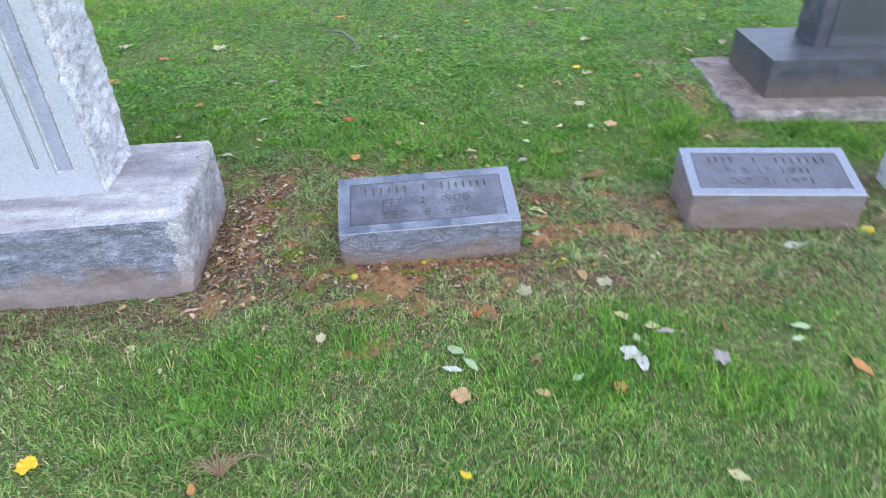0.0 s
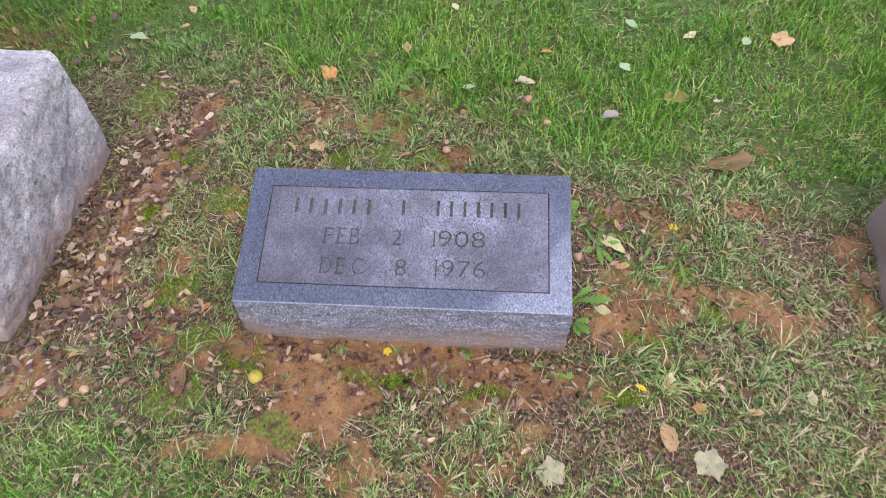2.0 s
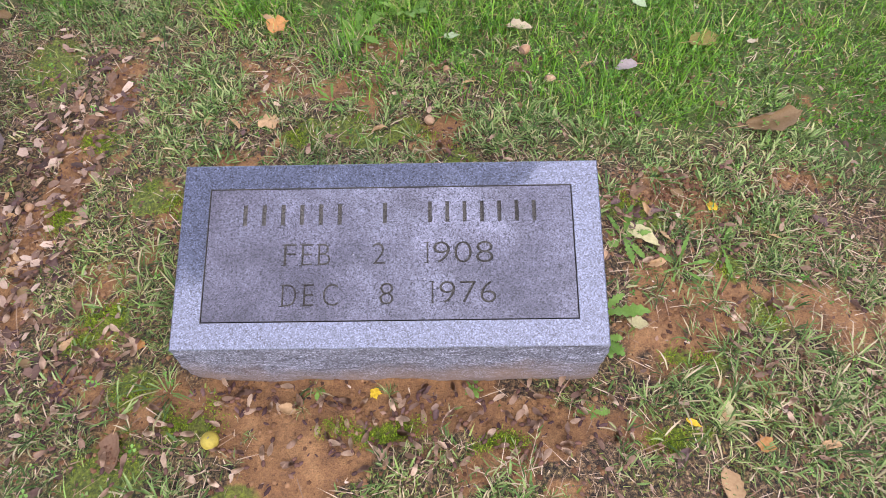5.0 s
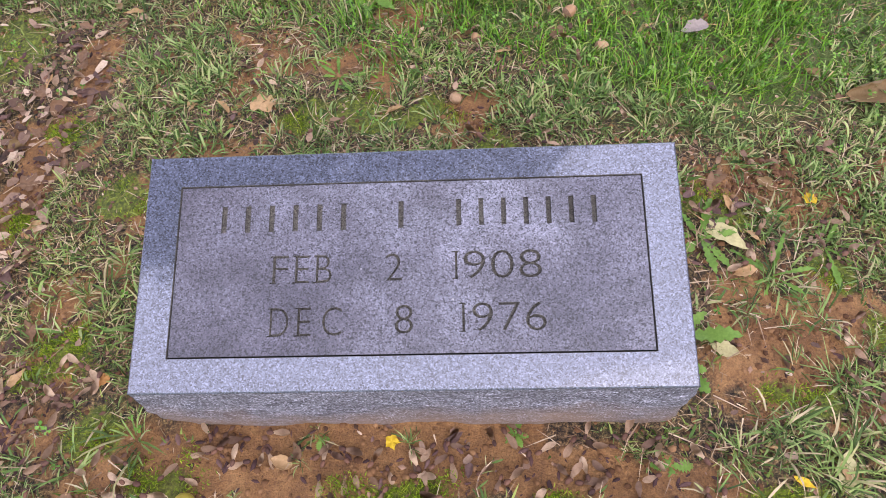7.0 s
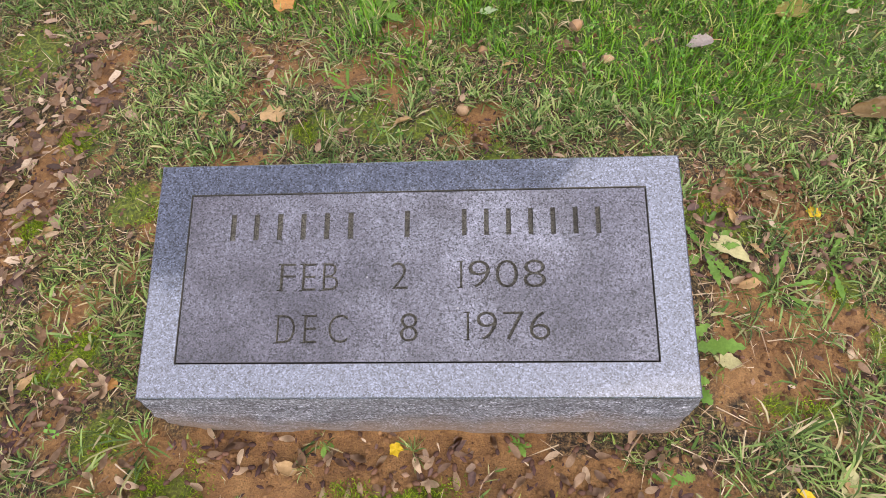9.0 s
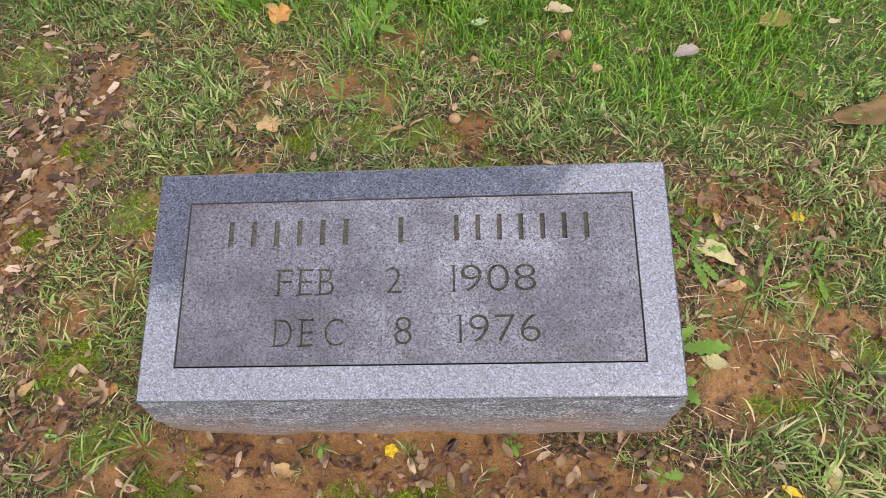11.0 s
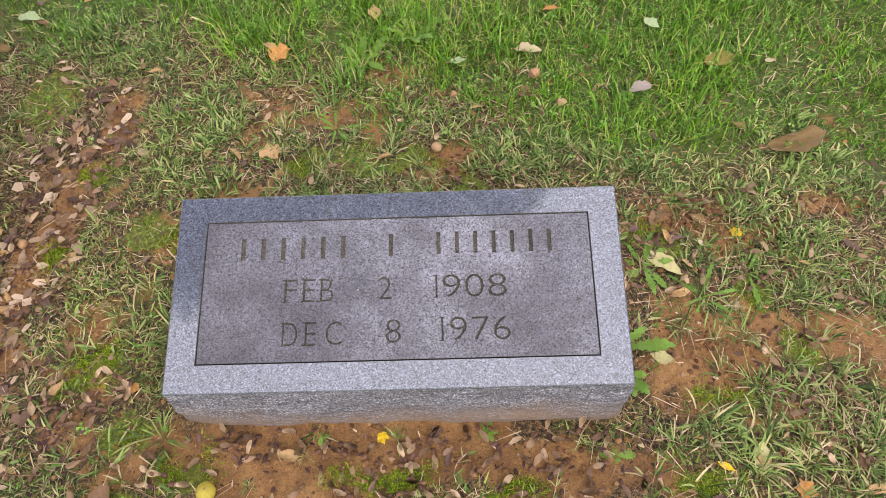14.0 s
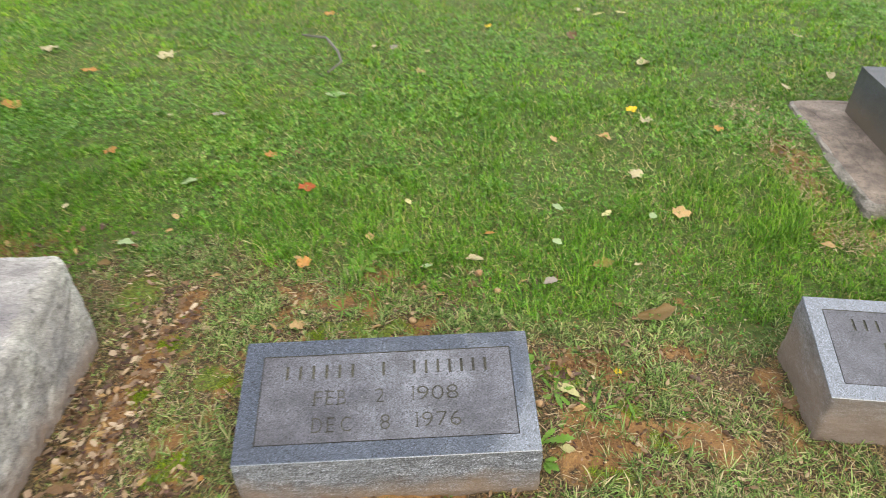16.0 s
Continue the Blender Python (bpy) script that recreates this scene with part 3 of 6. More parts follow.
# ---- things ----
def cut_letters(lines, bars, w, d, depth=0.003):
    """The etched panel, a slab whose top lies at z = 0, with letters and bars sunk into it."""
    bm = bmesh.new()
    box(bm, 0, w, 0, d, -0.012, 0)
    slab = part("slab", bm, M_PANEL)
    cb = bmesh.new()
    for text, x, y, size, width in lines:
        cu = bpy.data.curves.new("text", "FONT")
        cu.body = text
        cu.size = size / 0.729
        cu.extrude = depth
        cu.resolution_u = 4
        cu.offset = -0.0007
        tob = new("text", cu)
        bpy.context.view_layer.update()
        me = bpy.data.meshes.new_from_object(tob.evaluated_get(bpy.context.evaluated_depsgraph_get()))
        co = np.empty(len(me.vertices) * 3)
        me.vertices.foreach_get("co", co)
        co = co.reshape(-1, 3)
        lo, hi = co[:, 0].min(), co[:, 0].max()
        co[:, 0] = x + (co[:, 0] - lo) * (width / (hi - lo))
        foot, head = co[:, 1].min(), co[:, 1].max()
        co[:, 1] = y + (co[:, 1] - foot) * (size / (head - foot))
        me.vertices.foreach_set("co", co.ravel())
        cb.from_mesh(me)
        bpy.data.objects.remove(tob)
        bpy.data.meshes.remove(me)
        bpy.data.curves.remove(cu)
    bmesh.ops.remove_doubles(cb, verts=cb.verts, dist=1e-6)
    for x0, x1, y0, y1 in bars:
        box(cb, x0, x1, y0, y1, -depth, depth)
    bmesh.ops.recalc_face_normals(cb, faces=cb.faces)
    cutter = part("cutter", cb, M_CARVED_SHADE)
    md = slab.modifiers.new("cut", "BOOLEAN")
    md.operation, md.solver, md.use_self, md.object = "DIFFERENCE", "EXACT", True, cutter
    bpy.context.view_layer.update()
    me = bpy.data.meshes.new_from_object(slab.evaluated_get(bpy.context.evaluated_depsgraph_get()))
    bpy.data.objects.remove(slab)
    bpy.data.objects.remove(cutter)
    me.materials.clear()
    me.materials.append(M_PANEL)
    me.materials.append(M_CARVED_SHADE)
    for poly in me.polygons:
        poly.material_index = 1 if -0.008 < poly.center.z < -0.0002 else 0
    return me


def letter_bars(x0, x1, y0, y1, n):
    pitch = (x1 - x0) / n
    return [(x0 + (i + 0.38) * pitch, x0 + (i + 0.6) * pitch, y0, y1) for i in range(n)]


def marker(m, hf, hb, rim, side_mat, label, lines, bars, seed, bury=0.06, w=0.61):
    """A granite marker with a sloping, bordered face: w wide and 27 cm deep, hf and hb high in front and behind."""
    d = 0.267
    root = empty("gravestone", m, label, "gravestone", "granite markers in a row")
    tilt = math.atan2(hb - hf, d)
    ln = math.hypot(d, hb - hf)
    top = lambda y: hf + (hb - hf) * y / d - 0.004
    bm, rows = rough_block(w, d, top, -bury, 0.012, 0.006, 9, 0.003, seed=seed)
    part("body", bm, side_mat, root, "split grey granite with clay splashes")
    face = Matrix.Translation((0, 0, hf)) @ Matrix.Rotation(tilt, 4, "X")
    bm = bmesh.new()
    px0, px1, py0, py1 = rim
    g, t = 0.002, 0.0055
    loops = []
    for x0, x1, y0, y1, z in ((-0.0008, w + 0.0008, -0.0008, ln + 0.0008, -t), (-0.0008, w + 0.0008, -0.0008, ln + 0.0008, -0.0014), (0.0008, w - 0.0008, 0.0008, ln - 0.0008, 0), (px0 - g, px1 + g, py0 - g, py1 + g, 0), (px0 - g * 0.4, px1 + g * 0.4, py0 - g * 0.4, py1 + g * 0.4, -t)):
        k = 24
        pts = [(x0 + (x1 - x0) * i / k, y0) for i in range(k)] + [(x1, y0 + (y1 - y0) * i / k) for i in range(k)] + [(x1 - (x1 - x0) * i / k, y1) for i in range(k)] + [(x0, y1 - (y1 - y0) * i / k) for i in range(k)]
        chip = 0.0007 if z in (-t, -0.0012) and len(loops) < 2 else 0.0
        loops.append([bm.verts.new((x + chip * rnoise((x, y, seed), 60), y + chip * rnoise((y, x, seed + 3), 60), z)) for x, y in pts])
    for a, (l0, l1) in enumerate(zip(loops, loops[1:])):
        for i in range(len(l0)):
            f = bm.faces.new((l0[i], l0[(i + 1) % len(l0)], l1[(i + 1) % len(l0)], l1[i]))
            f.material_index = (1, 0, 0, 2)[a]
    ob = part("border", bm, [M_BORDER, side_mat, M_CARVED_SHADE], root, "smooth polished granite border")
    ob.matrix_parent_inverse = Matrix.Identity(4)
    ob.matrix_local = face
    me = cut_letters([(s, x - px0, y - py0, h, wd) for s, x, y, h, wd in lines], [(a - px0, b - px0, c - py0, e - py0) for a, b, c, e in bars], px1 - px0, py1 - py0)
    me.name = "inscription_panel"
    ob = new("inscription_panel", me)
    ob.parent = root
    ob.matrix_local = face @ Matrix.Translation((px0, py0, -0.0006))
    tagged(ob, "weathered grey granite panel with carved dates")
    return root


C0 = 0.3085
marker(pose(-C0, 0, 0.0, 0, -0.35, 0), 0.1125, 0.182, (C0 - 0.267, C0 + 0.267, 0.039, 0.237), M_SIDE, "low grey granite marker with carved dates, standing in bare clay",
       [("F", C0 - 0.154, 0.120, 0.032, 0.018), ("E", C0 - 0.128, 0.120, 0.032, 0.016), ("B", C0 - 0.104, 0.120, 0.032, 0.018), ("2", C0 - 0.025, 0.120, 0.032, 0.019), ("1", C0 + 0.0535, 0.121, 0.032, 0.0026), ("908", C0 + 0.063, 0.121, 0.032, 0.087),
        ("D", C0 - 0.154, 0.060, 0.032, 0.021), ("E", C0 - 0.123, 0.060, 0.032, 0.015), ("C", C0 - 0.095, 0.060, 0.032, 0.022), ("8", C0 - 0.014, 0.061, 0.032, 0.02), ("1", C0 + 0.0605, 0.062, 0.032, 0.0026), ("976", C0 + 0.0715, 0.062, 0.032, 0.081)],
       [(C0 + x - 0.0026, C0 + x + 0.0046, y + q, y + q + 0.0014) for x, y in ((-0.154, 0.12), (-0.128, 0.12), (-0.104, 0.12), (-0.154, 0.06), (-0.123, 0.06), (0.0525, 0.121), (0.0595, 0.062)) for q in (-0.0002, 0.0306)] + letter_bars(C0 - 0.228, C0 - 0.060, 0.181, 0.213, 6) + letter_bars(C0 - 0.021, C0 + 0.006, 0.182, 0.214, 1) + letter_bars(C0 + 0.046, C0 + 0.225, 0.183, 0.215, 7), 1.7, w=0.617)
marker(pose(0.963, 0.116, -0.056, 0, 0, -9.4), 0.148, 0.207, (0.038, 0.572, 0.039, 0.237), M_SIDE2, "grey granite marker with dirt-streaked sides, beside short dry grass",
       [("FEB", 0.15, 0.12, 0.032, 0.075), ("17", 0.268, 0.12, 0.032, 0.04), ("OCT", 0.15, 0.061, 0.032, 0.08), ("21", 0.272, 0.061, 0.032, 0.036), ("191", 0.352, 0.12, 0.032, 0.07), ("197", 0.352, 0.061, 0.032, 0.074)],
       letter_bars(0.432, 0.456, 0.12, 0.152, 1) + letter_bars(0.432, 0.456, 0.061, 0.093, 1) + letter_bars(0.085, 0.19, 0.182, 0.214, 4) + letter_bars(0.25, 0.275, 0.182, 0.214, 1) + letter_bars(0.33, 0.53, 0.182, 0.214, 7), 8.3)


def third_stone():
    root = empty("gravestone", pose(1.83, 0.1, -0.05, 0, 0, -9.4), "plain pale granite marker in the lawn", "gravestone", "granite markers in a row")
    bm, rows = rough_block(0.61, 0.267, lambda y: 0.1 + 0.25 * y, -0.06, 0.02, 0.006, 9, seed=21.0)
    bm.faces.new(rows[-1])
    crisp(bm)
    part("body", bm, M_PALE_ROUGH, root)


third_stone()


def quarried_base(w, d, top):
    """A block with a broken front over a ragged ledge, a paler top, and an end that rolls over from the top, hewn and
    weathered.
    """
    bm = bmesh.new()
    step, z0, r = 0.009, -0.05, 0.013
    nx, ny, nz = round(w / step), round(d / step), round((top(0) - z0) / step)
    shared = {}

    def place(i, j, k):
        if (i, j, k) in shared:
            return shared[i, j, k]
        y = d * j / ny
        x, z = w * i / nx, z0 + (top(y) - z0) * k / nz
        p = Vector((x, y, z))
        dx = max(0.0, x - (w - r))
        if dx > 0:
            q = Vector((w - r, min(max(y, 0.02), d - 0.02), min(z, top(y) - r)))
            v = p - q
            v.y *= r / 0.02
            v.normalize()
            v.y *= 0.02 / r
            p = p.lerp(q + v * r, min(1.0, 1.6 * dx / r))
        hewn = min(1.0, max(0.0, (x - (w - 0.11)) / 0.07))
        side = min(1.0, max(0.0, (top(y) - z) / 0.03))
        if hewn:
            scoop = 0.007 * rnoise((y, z * 1.3, 2.0), 7) + 0.006 * abs(rnoise((y * 1.3, z, 7.0), 26)) + 0.0035 * rnoise((x, y, z), 75)
            p.x += hewn * (scoop * (0.35 + 0.65 * side) + 0.001 * side - 0.02 * min(1.0, max(0.0, (0.06 - z) / 0.12)) - 0.014 * (1 - y / d))
        batter = 0.07 * max(0.0, 1 - (z - z0) / (top(y) - z0)) ** 1.2 * max(0.0, 1 - y / 0.16) ** 2
        p.y -= batter
        if j == 0:
            ledge = z0 + 0.11 + 0.045 * rnoise((x, 3.0, 0.0), 5) + 0.018 * rnoise((x, 9.0, 0.0), 17)
            foot = min(1.0, max(0.0, (ledge - z) / 0.016))
            rock = 0.004 + 0.013 * rnoise((x, z * 1.7, 4.0), 7) + 0.009 * abs(rnoise((x, z * 1.8, 1.0), 22))
            p.y -= (1 - hewn) * side * (rock * (1 - 0.8 * foot) + 0.017 * foot * (1 + 0.4 * rnoise((x, z, 6.0), 9)))
        elif j == ny:
            p.y += 0.006 * rnoise((x, z, 5.0), 9) * side
        if k == nz:
            p.z += 0.0035 * rnoise((x * 0.7, y, 2.0), 11) + 0.0012 * rnoise((x, y, 4.0), 60)
        shared[i, j, k] = bm.verts.new(p)
        return shared[i, j, k]

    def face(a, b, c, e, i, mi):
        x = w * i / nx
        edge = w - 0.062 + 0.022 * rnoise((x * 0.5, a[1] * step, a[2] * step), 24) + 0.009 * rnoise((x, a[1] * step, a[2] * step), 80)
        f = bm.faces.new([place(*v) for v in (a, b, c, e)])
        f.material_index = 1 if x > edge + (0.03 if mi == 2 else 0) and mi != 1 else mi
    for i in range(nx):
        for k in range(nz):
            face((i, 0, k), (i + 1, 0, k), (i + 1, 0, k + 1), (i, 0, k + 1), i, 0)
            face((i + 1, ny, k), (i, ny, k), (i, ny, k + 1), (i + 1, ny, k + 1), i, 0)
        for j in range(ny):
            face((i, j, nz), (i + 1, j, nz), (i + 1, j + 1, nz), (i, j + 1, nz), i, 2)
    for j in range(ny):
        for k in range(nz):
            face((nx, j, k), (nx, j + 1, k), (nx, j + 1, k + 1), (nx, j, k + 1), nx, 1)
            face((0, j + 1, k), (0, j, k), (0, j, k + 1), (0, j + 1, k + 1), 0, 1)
    bm.normal_update()
    for e in bm.edges:
        kinds = {f.material_index for f in e.link_faces}
        if len(e.link_faces) == 2 and (e.calc_face_angle(0) > radians(48) or len(kinds) > 1 and 0 in kinds):
            e.smooth = False
    return bm


def big_monument():
    """The tall pale monument: a quarried base with a paler top, and a die with a smooth face and fluted panels."""
    root = empty("monument", pose(-2.58, 0.03, -0.06), "tall pale granite monument on a rough quarried base", "monument")
    w, d = 1.789, 0.49
    top = lambda y: 0.264 + 0.112 * y
    part("base", quarried_base(w, d, top), [M_BASE_FRONT, M_SKYLIT_END, M_BASE_TOP], root, "blue-grey quarried granite with a paler pinkish top", True)
    # die
    dw, dd, dz = 1.24, 0.25, 1.0
    x0, y0, z0 = 0.263, 0.193, 0.288
    bm, rows = rough_block(dw, dd, lambda y: dz, 0, 0.012, 0.009, 28, 0.01, rough_sides=("l", "r"), seed=12.0, taper=0.02)
    bm.faces.new(rows[-1])
    crisp(bm)
    die = part("die", bm, M_PALE_ROUGH, root, "rock-faced granite edges", True)
    die.matrix_parent_inverse = Matrix.Identity(4)
    die.matrix_local = pose(x0, y0, z0 - 0.01)
    bm = bmesh.new()
    # smooth front sheet in strips, the flutes sunk between them
    right = 1.224
    flutes = [(right - 0.144, right - 0.076, 0.088, 0.006), (right - 0.2, right - 0.188, 0.115, 0.003), (0.076, 0.144, 0.088, 0.006), (0.188, 0.2, 0.115, 0.003)]
    xs = sorted({0.0, dw - 0.02} | {v for f in flutes for v in f[:2]})
    zs = sorted({0.0, 0.93, dz} | {f[2] for f in flutes})
    for i in range(len(xs) - 1):
        for k in range(len(zs) - 1):
            xa, xb, za, zb = xs[i], xs[i + 1], zs[k], zs[k + 1]
            sunk = any(f[0] <= xa and xb <= f[1] and za >= f[2] and zb <= 0.93 for f in flutes)
            if not sunk and 0 < i < len(xs) - 2:
                box(bm, xa, xb, -0.008, 0.002, za, zb)
    n = 150
    for inner, outer, way in ((xs[1], 0.004, 1), (xs[-2], dw - 0.024, -1)):
        cols = []
        for k in range(n + 1):
            z = dz * k / n
            bite = (0.004 + 0.022 * z) * (0.6 + 1.3 * abs(rnoise((outer, 0, z), 14))) + 0.004 * rnoise((outer, 3, z), 60)
            xo = outer + way * max(0.0, bite) * min(1.0, z / 0.03)
            cols.append([bm.verts.new(v) for v in ((inner, -0.008, z), (xo, -0.008, z), (xo - way * 0.003, 0.002, z), (inner, 0.002, z))])
        for a, b in zip(cols, cols[1:]):
            for q in range(3):
                f = bm.faces.new((a[q], a[q + 1], b[q + 1], b[q]))
                if way > 0:
                    f.normal_flip()
    bmesh.ops.remove_doubles(bm, verts=bm.verts, dist=1e-5)
    ob = part("face", bm, M_PALE, die, "smooth pale grey dressed face")
    for a, b, z, dp in flutes:
        bm = bmesh.new()
        wide = b - a > 0.03
        if wide:
            box(bm, a + 0.011, b - 0.011, -0.0045, -0.0005, z + 0.012, 0.92)
        else:
            box(bm, a + 0.0035, b - 0.0035, -0.007, -0.0005, z + 0.004, 0.92)
        part("flute", bm, M_FLUTE if wide else M_PALE, die, "recessed frosted strip" if wide else "")


big_monument()


def dark_monument():
    root = empty("monument", pose(1.519, 0.917, -0.02, 0, 0, -7.1), "dark grey granite monument on a concrete pad", "monument")
    bm = bmesh.new()
    W, D, r, n = 1.72, 0.8, 0.035, 4
    ring = []
    for cx, cy, a0 in ((W - r, r, -90), (W - r, D - r, 0), (r, D - r, 90), (r, r, 180)):
        for i in range(n + 1):
            a = radians(a0 + 90 * i / n)
            ring.append((cx + r * math.cos(a), cy + r * math.sin(a)))
    dense = []
    for (xa, ya), (xb, yb) in zip(ring, ring[1:] + ring[:1]):
        k = max(1, round(math.hypot(xb - xa, yb - ya) / 0.04))
        dense += [(xa + (xb - xa) * i / k, ya + (yb - ya) * i / k) for i in range(k)]
    rows = []
    for off, z in ((0.0, -0.06), (0.0, 0.035), (0.004, 0.051), (0.01, 0.056), (0.04, 0.06)):
        rows.append([bm.verts.new((x + (W / 2 - x) * off * 2 + 0.011 * rnoise((x, y, 1 + z * 9), 14), y + (D / 2 - y) * off * 2 + 0.011 * rnoise((y, x, 5 + z * 9), 14), z + 0.004 * rnoise((x, y, z), 14))) for x, y in dense])
    for a, b in zip(rows, rows[1:]):
        for i in range(len(a)):
            bm.faces.new((a[i], a[(i + 1) % len(a)], b[(i + 1) % len(a)], b[i])).material_index = 0 if b is rows[-1] else 1
    bm.faces.new(rows[-1])
    crisp(bm)
    part("pad", bm, [M_CONCRETE, M_RIM], root, "worn concrete pad with a rounded corner")
    bw, bd = 1.3, 0.53
    bm, rows = rough_block(bw, bd, lambda y: 0.19, 0, 0.03, 0.0015, 7, 0.0, seed=31)
    bm.faces.new(rows[-1])
    crisp(bm)
    ob = part("base", bm, M_DARK, root, "", False)
    ob.matrix_parent_inverse = Matrix.Identity(4)
    ob.matrix_local = pose(0.19, 0.155, 0.058)
    bm, rows = rough_block(0.8, 0.22, lambda y: 0.9, 0, 0.025, 0.012, 10, 0.014, rough_sides=("l", "r"), seed=44)
    bm.faces.new(rows[-1])
    crisp(bm)
    die = part("die", bm, M_DARK, root, "rock-faced dark granite edges", True)
    die.matrix_parent_inverse = Matrix.Identity(4)
    die.matrix_local = pose(0.455, 0.34, 0.245)
    bm = bmesh.new()
    box(bm, 0.06, 0.74, -0.006, 0.01, 0.004, 0.86)
    part("face", bm, M_DARK_FACE, die, "dark polished face")


dark_monument()


# ---- the tree whose crown stands over the back of the plot ----
def tube(bm, pts, radii, sides=8):
    rings = []
    for i, p in enumerate(pts):
        q = Vector(pts[min(i + 1, len(pts) - 1)]) - Vector(pts[max(i - 1, 0)])
        m = q.to_track_quat("Z", "Y").to_matrix()
        rings.append([bm.verts.new(Vector(p) + m @ Vector((math.cos(2 * math.pi * k / sides), math.sin(2 * math.pi * k / sides), 0)) * radii[i]) for k in range(sides)])
    for a, b in zip(rings, rings[1:]):
        for k in range(sides):
            f = bm.faces.new((a[k], a[(k + 1) % sides], b[(k + 1) % sides], b[k]))
            f.smooth = True
    if len(rings[0]) > 2:
        bm.faces.new(rings[-1])
        bm.faces.new(rings[0][::-1])


def mesh_from(name, co, faces, mats, per=None):
    me = bpy.data.meshes.new(name)
    me.vertices.add(len(co))
    me.vertices.foreach_set("co", np.asarray(co, np.float32).ravel())
    loops = np.concatenate([f.ravel() for f in faces])
    sizes = np.concatenate([np.full(len(f), f.shape[1]) for f in faces])
    starts = np.concatenate([[0], np.cumsum(sizes)[:-1]])
    me.loops.add(len(loops))
    me.loops.foreach_set("vertex_index", loops.astype(np.int32))
    me.polygons.add(len(sizes))
    me.polygons.foreach_set("loop_start", starts.astype(np.int32))
    me.update(calc_edges=True)
    me.polygons.foreach_set("use_smooth", np.ones(len(sizes), bool))
    me.materials.append(mats)
    return new(name, me)


def big_tree():
    rng = random.Random(5)
    base = Vector((-2.75, 5.35, -0.2))
    root = empty("tree", Matrix.Translation(base), "large shade tree with a broad dark green crown", "tree")
    bm = bmesh.new()
    tube(bm, [(0, 0, 0), (0.02, -0.05, 1.2), (0.1, -0.1, 3), (0.1, -0.1, 5), (0.2, -0.2, 8)], [0.5, 0.38, 0.33, 0.27, 0.14], 14)
    part("trunk", bm, M_BARK, root)
    for i in range(16):
        a = 2 * math.pi * i / 16 + rng.uniform(-0.2, 0.2)
        z = rng.uniform(4.4, 7.2)
        L = rng.uniform(3.2, 4.6)
        pts = [(0.1, -0.1, z)]
        for s in (0.3, 0.6, 1.0):
            pts.append((0.1 + math.cos(a) * L * s, -0.1 + math.sin(a) * L * s, z + 2.2 * s + rng.uniform(-0.2, 0.2)))
        bm = bmesh.new()
        tube(bm, pts, [0.11, 0.08, 0.05, 0.02], 7)
        part("limb", bm, M_BARK, root)
    r = np.random.default_rng(3)
    k = 1500
    rad, ang = np.sqrt(r.random(k)), r.uniform(0, 2 * np.pi, k)
    edge = (np.abs(np.cos(ang)) ** 5 + np.abs(np.sin(ang)) ** 5) ** -0.2 * (1 + 0.02 * np.sin(7 * ang))
    dome = np.sqrt(np.clip(1 - (rad / 1.04) ** 2, 0, 1))
    cl = np.stack([3.9 * rad * edge * np.cos(ang), 5.2 * rad * edge * np.sin(ang), 7.0 + r.uniform(0, 1, k) * 3.4 * dome], -1)
    cl = cl[r.random(k) < 1 - 0.86 * smooth(-3.2, -2.0, cl[:, 1])]
    k = len(cl)
    c = np.repeat(cl, 34, 0) + r.normal(0, 0.18, (k * 34, 3))
    n = len(c)
    a = r.normal(size=(n, 3))
    a /= np.linalg.norm(a, axis=1)[:, None]
    b = np.cross(a, r.normal(size=(n, 3)))
    b /= np.linalg.norm(b, axis=1)[:, None]
    s = r.uniform(0.08, 0.14, (n, 1))
    co = np.stack([c - a * s, c + b * s * 0.6, c + a * s, c - b * s * 0.6], 1).reshape(-1, 3)
    ob = mesh_from("crown", co, [np.arange(n * 4).reshape(n, 4)], M_CROWN)
    ob.parent = root


big_tree()


# ---- fallen leaves, seeds, nuts, weeds ----
LEAF_RNG = random.Random(11)
LEAF_WORD = {"cream": "cream-coloured", "tan": "tan", "orange": "orange", "red": "red", "yellow": "bright yellow", "paleyellow": "pale yellow", "palegreen": "pale green", "mauve": "greyish mauve", "brown": "brown", "dusk": "dark mauve-brown", "buff": "buff", "olive": "olive brown", "white": "whitish", "umber": "umber brown"}
KIND_WORD = {"oak": "lobed", "oval": "oval", "long": "narrow", "curl": "curled", "roll": "rolled-up"}


